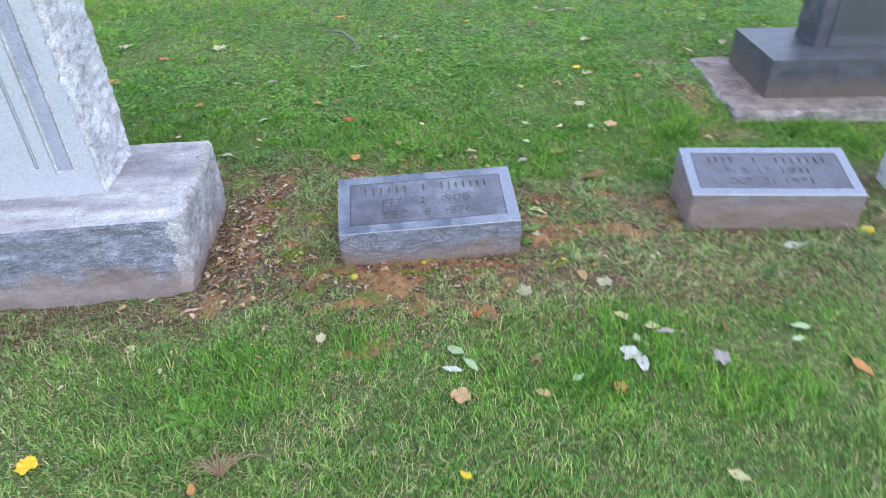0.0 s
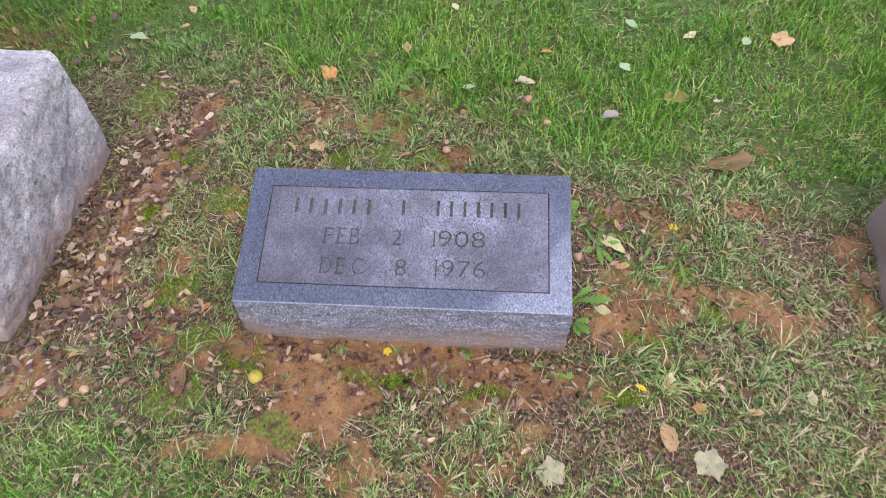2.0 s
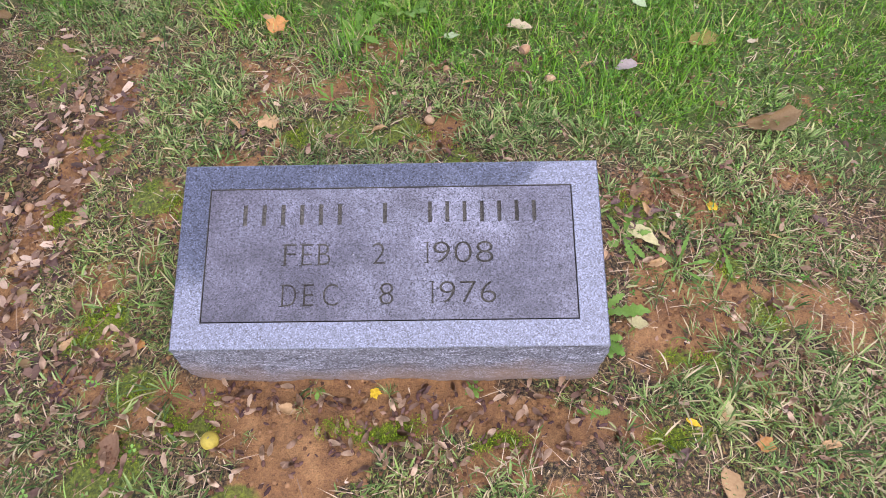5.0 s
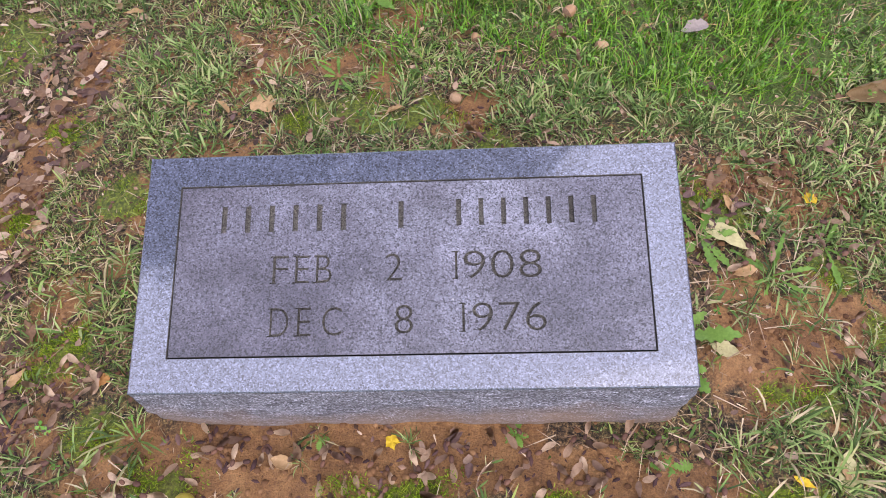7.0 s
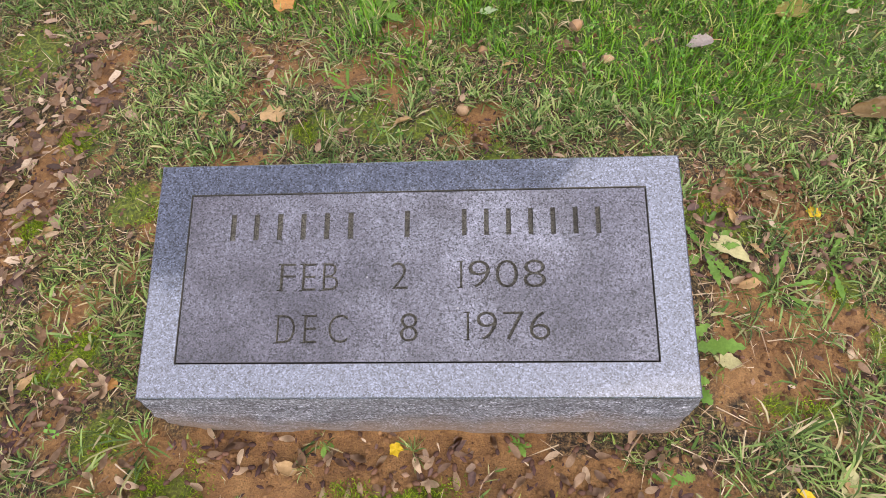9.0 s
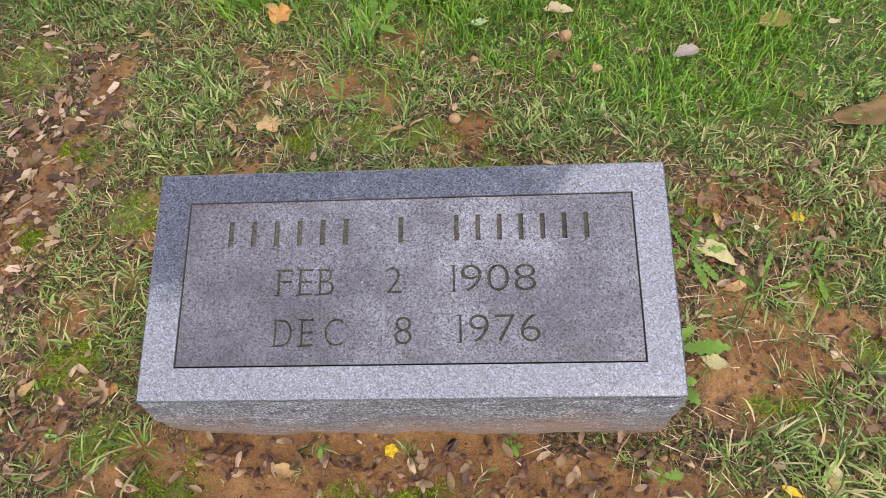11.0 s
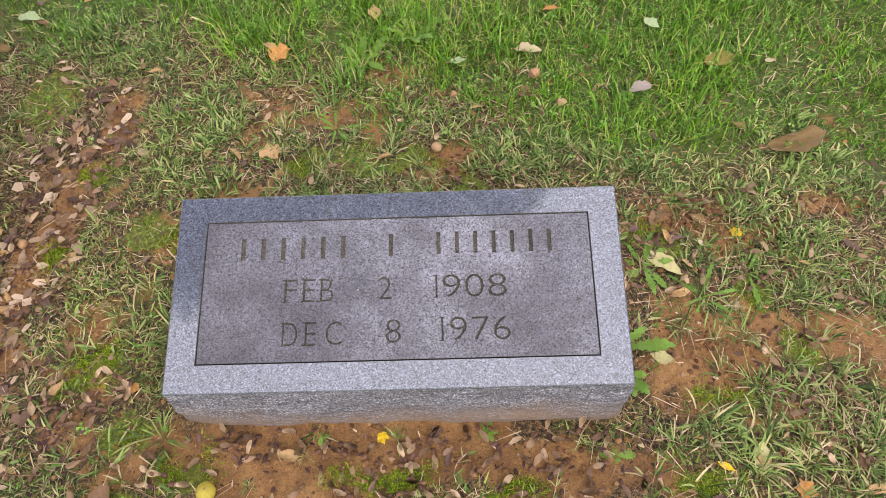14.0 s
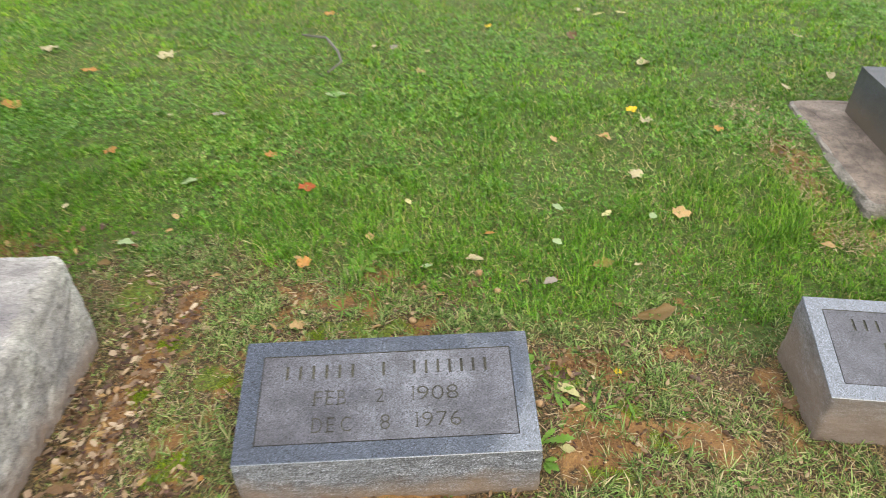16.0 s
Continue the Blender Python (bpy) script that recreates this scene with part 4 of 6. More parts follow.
def leaf_mesh(kind, size, rng):
    """A leaf along x, with a midrib, lobes or a plain edge, cupped and bent."""
    if kind == "oak":
        bm = bmesh.new()
        k, ph, cup, fold = 50, rng.uniform(0, 6), rng.uniform(-0.25, 0.45), rng.uniform(-0.25, 0.35)
        deep, lean = rng.uniform(0.1, 0.26), rng.uniform(-0.3, 0.3)
        rings = []
        for q in (0.28, 0.62, 1.0):
            ring = []
            for i in range(k):
                a = 2 * math.pi * i / k - math.pi
                lobe = (1 - deep) + deep * (1 - abs(math.sin(2.5 * a))) ** 0.9 + 0.04 * math.sin(11 * a + ph)
                rad = 0.52 * (1 + (lobe - 1) * q ** 1.5) * q * (0.78 if abs(a) > 2.6 else 1.0)
                x, y = rad * math.cos(a), rad * math.sin(a) * 0.92
                z = cup * rad * rad + fold * abs(y) * 0.5 + lean * x * y + 0.03 * math.sin(5 * a + ph) * q * q + 0.08 * rad * math.sin(2.5 * a * 2 + ph) * q
                ring.append(bm.verts.new((x * size, y * size, z * size)))
            rings.append(ring)
        mid = bm.verts.new((0, 0, 0))
        for i in range(k):
            bm.faces.new((mid, rings[0][i], rings[0][(i + 1) % k]))
            for a, b in zip(rings, rings[1:]):
                bm.faces.new((a[i], b[i], b[(i + 1) % k], a[(i + 1) % k]))
        for f in bm.faces:
            f.smooth = True
        bmesh.ops.recalc_face_normals(bm, faces=bm.faces[:])
        bmesh.ops.solidify(bm, geom=bm.faces[:], thickness=0.0005)
        crisp(bm)
        lo = min(v.co.z for v in bm.verts)
        for v in bm.verts:
            v.co.z -= lo
        return bm
    n, m = 16, 4
    wide = {"oval": 0.27, "long": 0.17, "curl": 0.3, "roll": 0.3}[kind]
    cup = {"oval": 0.6, "long": 0.5, "curl": 2.4, "roll": 0.6}[kind] * rng.uniform(0.7, 1.3)
    arch = rng.uniform(-0.1, 0.22)
    twist = rng.uniform(-0.5, 0.5)
    ph = rng.uniform(0, 6)
    bm = bmesh.new()
    grid = []
    for i in range(n + 1):
        s = i / n
        w = wide * (math.sin(math.pi * min(1, (s * 0.97 + 0.03) ** 0.85)) ** 0.95) * (1 + 0.12 * math.sin(s * 7 + ph))
        row = []
        for j in range(-m, m + 1):
            v = j / m
            edge = 1 + 0.1 * math.sin(s * 27 + ph + v) * abs(v)
            y = v * w * edge
            x = s - 0.5
            ang = cup * y * 1.6 + twist * (s - 0.5) * 0.8
            if kind == "curl":
                rr = 0.3
                yy, zz = rr * math.sin(y / rr * 1.25), rr * (1 - math.cos(y / rr * 1.25))
            elif kind == "roll" and y > 0:
                rr = 0.07 + 0.05 * s
                yy, zz = rr * math.sin(y / rr), rr * (1 - math.cos(y / rr))
            else:
                yy, zz = y, cup * y * y * 1.2
            zz += arch * (s - 0.5) ** 2 * 2 + 0.025 * math.sin(s * 12 + v * 3 + ph) * abs(v) + twist * (s - 0.5) * y
            zz -= 0.008 if j == 0 else 0
            row.append(bm.verts.new((x * size, yy * size, zz * size)))
        grid.append(row)
    for i in range(n):
        for j in range(2 * m):
            f = bm.faces.new((grid[i][j], grid[i + 1][j], grid[i + 1][j + 1], grid[i][j + 1]))
            f.smooth = True
    bmesh.ops.remove_doubles(bm, verts=bm.verts, dist=size * 0.002)
    bmesh.ops.solidify(bm, geom=bm.faces[:], thickness=0.0005)
    crisp(bm)
    lo = min(v.co.z for v in bm.verts)
    for v in bm.verts:
        v.co.z -= lo
    return bm


def fallen_leaf(kind, tint, x, y, size, turn=None, lift=None):
    rng = LEAF_RNG
    turn = rng.uniform(0, 360) if turn is None else turn
    in_lawn = y > 0.62 or y < -0.35
    lift = (0.018 if in_lawn else 0.003) if lift is None else lift
    ob = part("leaf", leaf_mesh(kind, size, rng), M_LEAF[tint])
    ob.matrix_world = pose(x, y, soil(x, y) + lift, rng.uniform(-9, 9), rng.uniform(-9, 9), turn)
    tagged(ob, f"fallen {LEAF_WORD[tint]} {KIND_WORD[kind]} leaf lying " + ("in the lawn" if in_lawn else "on the soil"), "leaf", "fallen leaves")
    if size > 0.03:
        bm = bmesh.new()
        z = size * 0.08
        tube(bm, [(-0.46 * size, 0, z), (-0.62 * size, 0.03 * size, z * 0.8), (-0.8 * size, 0.09 * size, z * 0.3)], [0.0009, 0.0007, 0.0009], 5)
        part("stalk", bm, M_LEAF["tan"], ob)
    return ob


fallen_leaf("oak", "orange", -0.265, 0.748, 0.050)
fallen_leaf("oak", "tan", -0.257, 0.506, 0.047)
fallen_leaf("curl", "cream", 0.237, 0.741, 0.052)
fallen_leaf("oval", "palegreen", 0.095, 0.714, 0.034)
fallen_leaf("curl", "mauve", 0.443, 0.632, 0.043)
fallen_leaf("roll", "umber", 0.720, 0.515, 0.115, 14, 0.012)
fallen_leaf("oval", "olive", 0.618, 0.717, 0.076)
fallen_leaf("oval", "cream", 0.722, 0.719, 0.022)
fallen_leaf("oak", "yellow", 0.563, 0.321, 0.023)
fallen_leaf("long", "paleyellow", 0.422, 0.247, 0.08, -38)
fallen_leaf("oval", "paleyellow", 0.386, 0.085, 0.036)
fallen_leaf("oval", "paleyellow", 0.500, -0.062, 0.047)
fallen_leaf("oak", "yellow", -0.030, -0.026, 0.020)
fallen_leaf("oak", "orange", -0.411, 0.056, 0.020)
fallen_leaf("curl", "tan", -0.164, -0.049, 0.028)
fallen_leaf("long", "yellow", 0.447, -0.076, 0.025)
fallen_leaf("oval", "brown", -0.603, 0.703, 0.029)
fallen_leaf("oval", "brown", -0.598, 0.642, 0.030)
fallen_leaf("oval", "tan", -0.378, 0.514, 0.028)
fallen_leaf("oval", "tan", -0.286, 0.771, 0.034)
fallen_leaf("oak", "cream", -1.758, 2.566, 0.095)
fallen_leaf("oak", "orange", -1.449, 2.258, 0.080)
fallen_leaf("oak", "cream", -1.134, 2.438, 0.105)
fallen_leaf("oval", "orange", -1.632, 1.893, 0.115)
fallen_leaf("oak", "orange", -1.080, 1.469, 0.057)
fallen_leaf("oval", "palegreen", -0.728, 1.238, 0.059)
fallen_leaf("oval", "cream", -0.936, 1.764, 0.041)
fallen_leaf("oval", "mauve", -0.730, 1.753, 0.060)
fallen_leaf("oak", "orange", -0.462, 1.392, 0.052)
fallen_leaf("oval", "brown", -0.371, 1.400, 0.052)
fallen_leaf("oak", "red", -0.306, 1.161, 0.067)
fallen_leaf("oval", "tan", -0.722, 1.040, 0.040)
fallen_leaf("oval", "cream", -1.107, 1.116, 0.039)
fallen_leaf("oval", "palegreen", -0.846, 0.920, 0.059)
fallen_leaf("oval", "palegreen", -0.266, 1.898, 0.101)
fallen_leaf("oval", "paleyellow", 0.042, 1.043, 0.034)
fallen_leaf("oak", "tan", 0.104, 2.116, 0.059)
fallen_leaf("oak", "orange", -0.389, 2.991, 0.068)
fallen_leaf("curl", "brown", 0.880, 2.509, 0.092)
fallen_leaf("curl", "cream", 1.142, 2.138, 0.097)
fallen_leaf("oak", "yellow", 0.948, 1.649, 0.049)
fallen_leaf("oak", "cream", 0.977, 1.548, 0.057)
fallen_leaf("oak", "orange", 1.240, 1.474, 0.043)
fallen_leaf("oak", "cream", 0.843, 1.186, 0.054)
fallen_leaf("oval", "palegreen", 0.836, 0.952, 0.043)
fallen_leaf("oak", "tan", 0.928, 0.964, 0.067)
fallen_leaf("oval", "palegreen", 0.498, 0.816, 0.042)
fallen_leaf("oval", "palegreen", 0.531, 0.991, 0.049)
fallen_leaf("oval", "paleyellow", 0.685, 0.966, 0.046)
fallen_leaf("oval", "orange", 0.292, 0.866, 0.032)
fallen_leaf("oval", "tan", -0.078, 0.862, 0.045)
fallen_leaf("oval", "cream", 1.669, 1.831, 0.051)
fallen_leaf("curl", "cream", 1.909, 1.920, 0.065)
fallen_leaf("oval", "cream", 1.003, 2.954, 0.062)
fallen_leaf("oval", "paleyellow", 1.222, 2.866, 0.068)
fallen_leaf("oval", "paleyellow", 1.086, 2.854, 0.061)
fallen_leaf("oval", "cream", 2.004, 2.415, 0.047)
fallen_leaf("oval", "yellow", 0.475, 2.721, 0.051)
fallen_leaf("oval", "tan", 0.596, 1.438, 0.048)
fallen_leaf("curl", "tan", 0.789, 1.428, 0.054)
fallen_leaf("oval", "cream", -0.121, 2.464, 0.041)
fallen_leaf("oval", "mauve", -0.022, 2.436, 0.053)
fallen_leaf("oval", "paleyellow", 0.143, 2.376, 0.035)
fallen_leaf("oval", "tan", 1.330, 0.779, 0.044)
fallen_leaf("oak", "brown", 0.959, 0.211, 0.047)
fallen_leaf("oak", "paleyellow", -0.949, -0.297, 0.038)
fallen_leaf("curl", "cream", -0.358, -0.401, 0.050)
fallen_leaf("oval", "palegreen", 0.025, -0.512, 0.058)
fallen_leaf("long", "palegreen", 0.057, -0.570, 0.064)
fallen_leaf("long", "white", 0.008, -0.582, 0.061)
fallen_leaf("oak", "white", 0.509, -0.574, 0.068)
fallen_leaf("curl", "white", 0.529, -0.608, 0.057)
fallen_leaf("oak", "mauve", 0.767, -0.591, 0.058)
fallen_leaf("oval", "palegreen", 0.339, -0.651, 0.040)
fallen_leaf("oak", "orange", 0.440, -0.694, 0.043)
fallen_leaf("curl", "paleyellow", 0.538, -0.402, 0.049)
fallen_leaf("oval", "paleyellow", 0.622, -0.447, 0.049)
fallen_leaf("oval", "palegreen", 0.551, -0.509, 0.035)
fallen_leaf("long", "mauve", 0.649, -0.472, 0.064)
fallen_leaf("oak", "red", 0.108, -0.333, 0.044)
fallen_leaf("oval", "palegreen", 1.025, -0.538, 0.040)
fallen_leaf("long", "white", 1.290, -0.061, 0.105, 10)
fallen_leaf("oval", "cream", 0.766, -0.066, 0.032)
fallen_leaf("oval", "brown", -0.203, -0.487, 0.033)
fallen_leaf("oak", "yellow", -1.074, -0.730, 0.058)
fallen_leaf("oak", "yellow", 1.594, -0.006, 0.059)
fallen_leaf("long", "palegreen", 1.064, -0.482, 0.066)
fallen_leaf("oval", "orange", 1.138, -0.671, 0.068)
fallen_leaf("oval", "paleyellow", 0.632, -0.976, 0.055)
fallen_leaf("oval", "tan", 0.231, -0.693, 0.043)
fallen_leaf("oak", "tan", 0.021, -0.676, 0.061)
fallen_leaf("oval", "orange", -0.643, -0.860, 0.039)
fallen_leaf("oval", "yellow", -0.001, -0.920, 0.036)
fallen_leaf("oval", "brown", -0.712, 0.044, 0.045)
fallen_leaf("curl", "tan", 0.484, -0.165, 0.052, 100)
fallen_leaf("oak", "buff", 0.550, -0.210, 0.062)
fallen_leaf("oak", "buff", 0.274, -0.243, 0.054)
fallen_leaf("oval", "tan", 0.505, -0.068, 0.038)
fallen_leaf("oak", "orange", 0.551, -0.105, 0.030)
fallen_leaf("curl", "brown", -0.413, -0.114, 0.059)


def strew_dead_leaves():
    """Dry curled leaves and torn pieces, thick in the strip beside the tall monument and thin elsewhere."""
    rng = random.Random(31)
    kinds = [("curl", "brown", 0.034), ("roll", "dusk", 0.036), ("curl", "dusk", 0.03), ("oval", "brown", 0.03), ("roll", "tan", 0.032), ("oak", "brown", 0.036), ("curl", "umber", 0.032), ("oval", "dusk", 0.026), ("long", "tan", 0.034)]
    firsts = []
    for kind, tint, size in kinds:
        ob = part("leaf", leaf_mesh(kind, size, rng), M_LEAF[tint])
        firsts.append(tagged(ob, f"dead {LEAF_WORD[tint]} {KIND_WORD[kind]} leaf among litter on the soil", "leaf", "dead leaves on the soil"))
    spots = []
    for n, cx, cy, rx, ry in ((62, -0.735, 0.17, 0.06, 0.25), (34, -0.66, 0.4, 0.12, 0.2), (16, -0.56, 0.66, 0.05, 0.1), (14, -0.55, 0.05, 0.1, 0.14), (46, -1.2, 0.92, 0.4, 0.13), (10, -0.3, 0.52, 0.2, 0.12), (12, 0.42, 0.27, 0.09, 0.08), (14, 0.3, 0.56, 0.4, 0.1), (16, 0.6, 0.1, 0.2, 0.25), (10, -0.9, -0.1, 0.2, 0.05), (4, 0.0, -0.06, 0.35, 0.05), (10, 1.42, 1.2, 0.05, 0.3), (12, 0.1, -0.6, 0.9, 0.25)):
        k = 0
        while k < n:
            u, v = rng.gauss(0, 0.6), rng.uniform(-1, 1)
            x, y = cx + u * rx, cy + v * ry
            if abs(u) < 1.4 and not under_stone(np.array([x]), np.array([y]), 0.02)[0]:
                spots.append((x, y))
                k += 1
    for q, (x, y) in enumerate(spots):
        ob = firsts[q % len(firsts)]
        sc = rng.uniform(0.45, 1.15)
        lift = 0.012 if y < -0.35 or y > 0.75 else rng.uniform(0.0, 0.006)
        m = pose(x, y, soil(x, y) + lift, rng.uniform(-22, 22), rng.uniform(-22, 22), rng.uniform(0, 360))
        if q < len(firsts):
            ob.matrix_world = m
        else:
            copy_thing(ob, m).scale = (sc, sc * rng.uniform(0.75, 1.1), sc)


strew_dead_leaves()


def seed_mesh(rng):
    root_bm = bmesh.new()
    n = 14
    rows = []
    for i in range(n + 1):
        s = i / n
        w = 0.0042 * (0.3 + 0.7 * min(1, s / 0.5)) if s < 0.55 else 0.0042 * math.sqrt(max(0.02, 1 - ((s - 0.55) / 0.46) ** 2))
        c = 0.0022 * math.sin(s * 2.2)
        rows.append([root_bm.verts.new((0.003 + s * 0.021, c + v * w, 0.0013 + 0.0012 * math.sin(s * 4 + v) + 0.0008 * abs(v))) for v in (-1, 0, 1)])
    for a, b in zip(rows, rows[1:]):
        for k in range(2):
            f = root_bm.faces.new((a[k], b[k], b[k + 1], a[k + 1]))
            f.smooth = True
    bmesh.ops.solidify(root_bm, geom=root_bm.faces[:], thickness=0.0004)
    crisp(root_bm)
    nut = bmesh.new()
    bmesh.ops.create_icosphere(nut, subdivisions=2, radius=0.0036)
    for v in nut.verts:
        v.co = Vector((v.co.x * 1.35, v.co.y * 0.85, v.co.z * 0.6 + 0.002))
    for f in nut.faces:
        f.smooth = True
    return root_bm, nut


def build_seeds():
    rng = random.Random(21)
    wing, nut = seed_mesh(rng)
    first = part("winged_seed", wing, M_SEEDWING)
    tagged(first, "dry tan winged maple seed lying on bare clay", "seed", "fallen winged seeds")
    part("seed_nut", nut, M_SEEDNUT, first, "dark shrivelled seed")
    spots = []

    def strew(n, cx, cy, rx, ry, turn=0.0):
        c, s = math.cos(radians(turn)), math.sin(radians(turn))
        k = 0
        while k < n:
            u, v = rng.uniform(-1, 1), rng.uniform(-1, 1)
            x, y = cx + u * rx * c - v * ry * s, cy + u * rx * s + v * ry * c
            if u * u + v * v < 1 and not under_stone(np.array([x]), np.array([y]), 0.012)[0]:
                spots.append((x, y))
                k += 1

    strew(95, 0.0, -0.065, 0.37, 0.075)
    strew(62, -0.68, 0.32, 0.11, 0.36, -6)
    strew(30, -0.5, 0.0, 0.12, 0.12)
    strew(22, -0.25, -0.2, 0.25, 0.1)
    strew(18, 0.25, -0.17, 0.25, 0.09)
    strew(18, 0.5, 0.12, 0.14, 0.14)
    strew(20, 0.52, 0.32, 0.18, 0.12)
    strew(18, 0.0, 0.52, 0.35, 0.14)
    strew(22, 0.72, 0.05, 0.2, 0.25)
    strew(12, 1.45, 1.15, 0.06, 0.3)
    first.matrix_world = pose(spots[0][0], spots[0][1], soil(*spots[0]) + 0.001, 0, 0, 40)
    for x, y in spots[1:]:
        s = rng.uniform(0.82, 1.15) * (1.12 if x < -0.55 else 1.0)
        b = float(bareness(np.array([x]), np.array([y]))[0])
        m = pose(x, y, soil(x, y) + rng.uniform(0.0008, 0.003) + 0.009 * (1 - b), rng.uniform(-12, 12), rng.uniform(-16, 4), rng.uniform(0, 360))
        ob = copy_thing(first, m)
        ob.scale = (s, s, s)


build_seeds()


def acorn(x, y, size, turn, tint="tan", cap=True, lift=0.0):
    bm = bmesh.new()
    bmesh.ops.create_uvsphere(bm, u_segments=14, v_segments=10, radius=size / 2)
    for v in bm.verts:
        v.co.z *= 1.2
        if v.co.z > size * 0.5:
            v.co.z += (v.co.z - size * 0.5) * 0.8
    ob = part("acorn", bm, M_ACORN, smooth=True)
    ob.matrix_world = pose(x, y, soil(x, y) + size * 0.4 + lift, 72, 0, turn)
    tagged(ob, "pale brown acorn lying on the ground", "acorn", "fallen acorns")
    if cap:
        bm = bmesh.new()
        bmesh.ops.create_uvsphere(bm, u_segments=14, v_segments=8, radius=size * 0.54)
        for v in bm.verts:
            v.co.z = min(v.co.z, -size * 0.12) * 0.9 - size * 0.1
        part("cap", bm, M_CAP, ob, "dark scaly cap", True)


acorn(0.05, 0.508, 0.019, 30)
acorn(0.242, 0.674, 0.02, 120, lift=0.012)
acorn(0.085, 0.637, 0.016, 200)
acorn(0.289, 0.605, 0.018, 80)
acorn(0.345, 0.205, 0.018, 250)
acorn(-0.69, 0.34, 0.016, 10)
acorn(-0.6, -0.13, 0.018, 60)
acorn(-0.63, -0.16, 0.018, 150)


def small_fruit():
    bm = bmesh.new()
    bmesh.ops.create_icosphere(bm, subdivisions=3, radius=0.0135)
    for v in bm.verts:
        v.co *= 1 + 0.05 * rnoise(v.co, 120)
        v.co.z *= 0.9
    ob = part("fruit", bm, M_FRUIT, smooth=True)
    ob.matrix_world = pose(-0.267, -0.1, soil(-0.267, -0.1) + 0.01)
    tagged(ob, "small round yellow fruit lying on the clay", "fruit")
    bm = bmesh.new()
    tube(bm, [(0, 0, 0.011), (0.001, 0, 0.014), (0.003, 0.001, 0.016)], [0.001, 0.0008, 0.001], 5)
    part("stem", bm, M_STEM, ob)


small_fruit()


def clod(x, y, size, seed):
    rng = random.Random(seed)
    root = empty("clay_heap", pose(x, y, soil(x, y) + 0.002, 0, 0, rng.uniform(0, 360)), "crumbly heap of reddish brown clay", "soil", "clay crumbs")
    for _ in range(46):
        r = size * rng.uniform(0.035, 0.1)
        c = Vector((rng.gauss(0, size * 0.3), rng.gauss(0, size * 0.22), rng.uniform(0, size * 0.07)))
        bm = bmesh.new()
        bmesh.ops.create_icosphere(bm, subdivisions=1, radius=r, matrix=Matrix.Translation(c))
        for v in bm.verts:
            v.co += Vector((rng.uniform(-1, 1), rng.uniform(-1, 1), rng.uniform(-1, 1))) * r * 0.25
        part("crumb", bm, M_CLOD, root)


clod(0.523, 0.37, 0.06, 1)
clod(0.624, 0.33, 0.04, 2)
clod(0.47, 0.34, 0.05, 3)
clod(-0.42, -0.115, 0.045, 4)
clod(0.11, -0.335, 0.05, 5)
clod(-0.09, 0.6, 0.03, 6)


def weed(x, y, n, length, wide, seed, label, spread=70.0, turn0=0.0, arc=360.0):
    rng = random.Random(seed)
    root = empty("weed", pose(x, y, float(ground_z(x, y)) - 0.004), label, "weed", "broad-leaved weeds")
    for i in range(n):
        L = length * rng.uniform(0.7, 1.15)
        bm = bmesh.new()
        k = 14
        rows = []
        lift = radians(90 - spread + rng.uniform(-14, 14))
        for j in range(k + 1):
            s = j / k
            w = 0.55 * wide * L * (0.12 + math.sin(math.pi * min(1, s ** 1.3)) ** 0.8) * (1 + 0.28 * ((j % 2) * 2 - 1) * (s < 0.95))
            xx = L * s * math.cos(lift)
            zz = L * s * math.sin(lift) - 0.35 * L * s * s
            rows.append([bm.verts.new((xx + 0.02 * L * abs(v), v * w, zz + 0.22 * w * abs(v) + 0.03 * L * math.sin(s * 9 + v))) for v in (-1, 0, 1)])
        for a, b in zip(rows, rows[1:]):
            for q in range(2):
                f = bm.faces.new((a[q], b[q], b[q + 1], a[q + 1]))
                f.smooth = True
        bmesh.ops.remove_doubles(bm, verts=bm.verts, dist=1e-5)
        bmesh.ops.solidify(bm, geom=bm.faces[:], thickness=0.0004)
        crisp(bm)
        ob = part("blade", bm, M_WEED, root)
        ob.matrix_parent_inverse = Matrix.Identity(4)
        ob.matrix_local = pose(0, 0, 0.003 * i / n, 0, 0, turn0 + arc * i / n + rng.uniform(-14, 14))


weed(0.385, 0.245, 9, 0.075, 0.13, 1, "green dandelion rosette beside the stone")
weed(0.325, 0.1, 2, 0.085, 0.16, 2, "green toothed weed leaves against the stone", 66, 8, 40)
weed(0.33, 0.06, 3, 0.05, 0.28, 3, "bright green weed leaves against the stone", 62, -75, 110)
weed(0.33, 0.33, 4, 0.04, 0.36, 4, "small green weed against the stone", 50, -60, 200)
weed(0.47, 0.19, 7, 0.07, 0.07, 5, "narrow-leaved green weed beside bare clay")
weed(0.3, -0.055, 4, 0.028, 0.36, 6, "tiny round-leaved seedling in the clay", 72)
weed(-0.7, -0.62, 11, 0.11, 0.15, 7, "pale green broad-leaved rosette in the lawn", 52)
weed(-0.12, -0.02, 4, 0.018, 0.36, 8, "tiny seedling in the clay", 72)
weed(0.12, -0.015, 5, 0.02, 0.3, 9, "tiny seedling in the clay", 60)
weed(0.56, 0.24, 8, 0.07, 0.09, 10, "narrow-leaved green weed among dry grass")
weed(-0.14, 0.56, 8, 0.06, 0.09, 12, "green weed rosette behind the stone")
weed(0.0, 0.8, 9, 0.085, 0.16, 13, "green plantain rosette in the lawn", 50)
weed(-0.1, 0.74, 8, 0.07, 0.18, 14, "green plantain rosette in the lawn", 50)


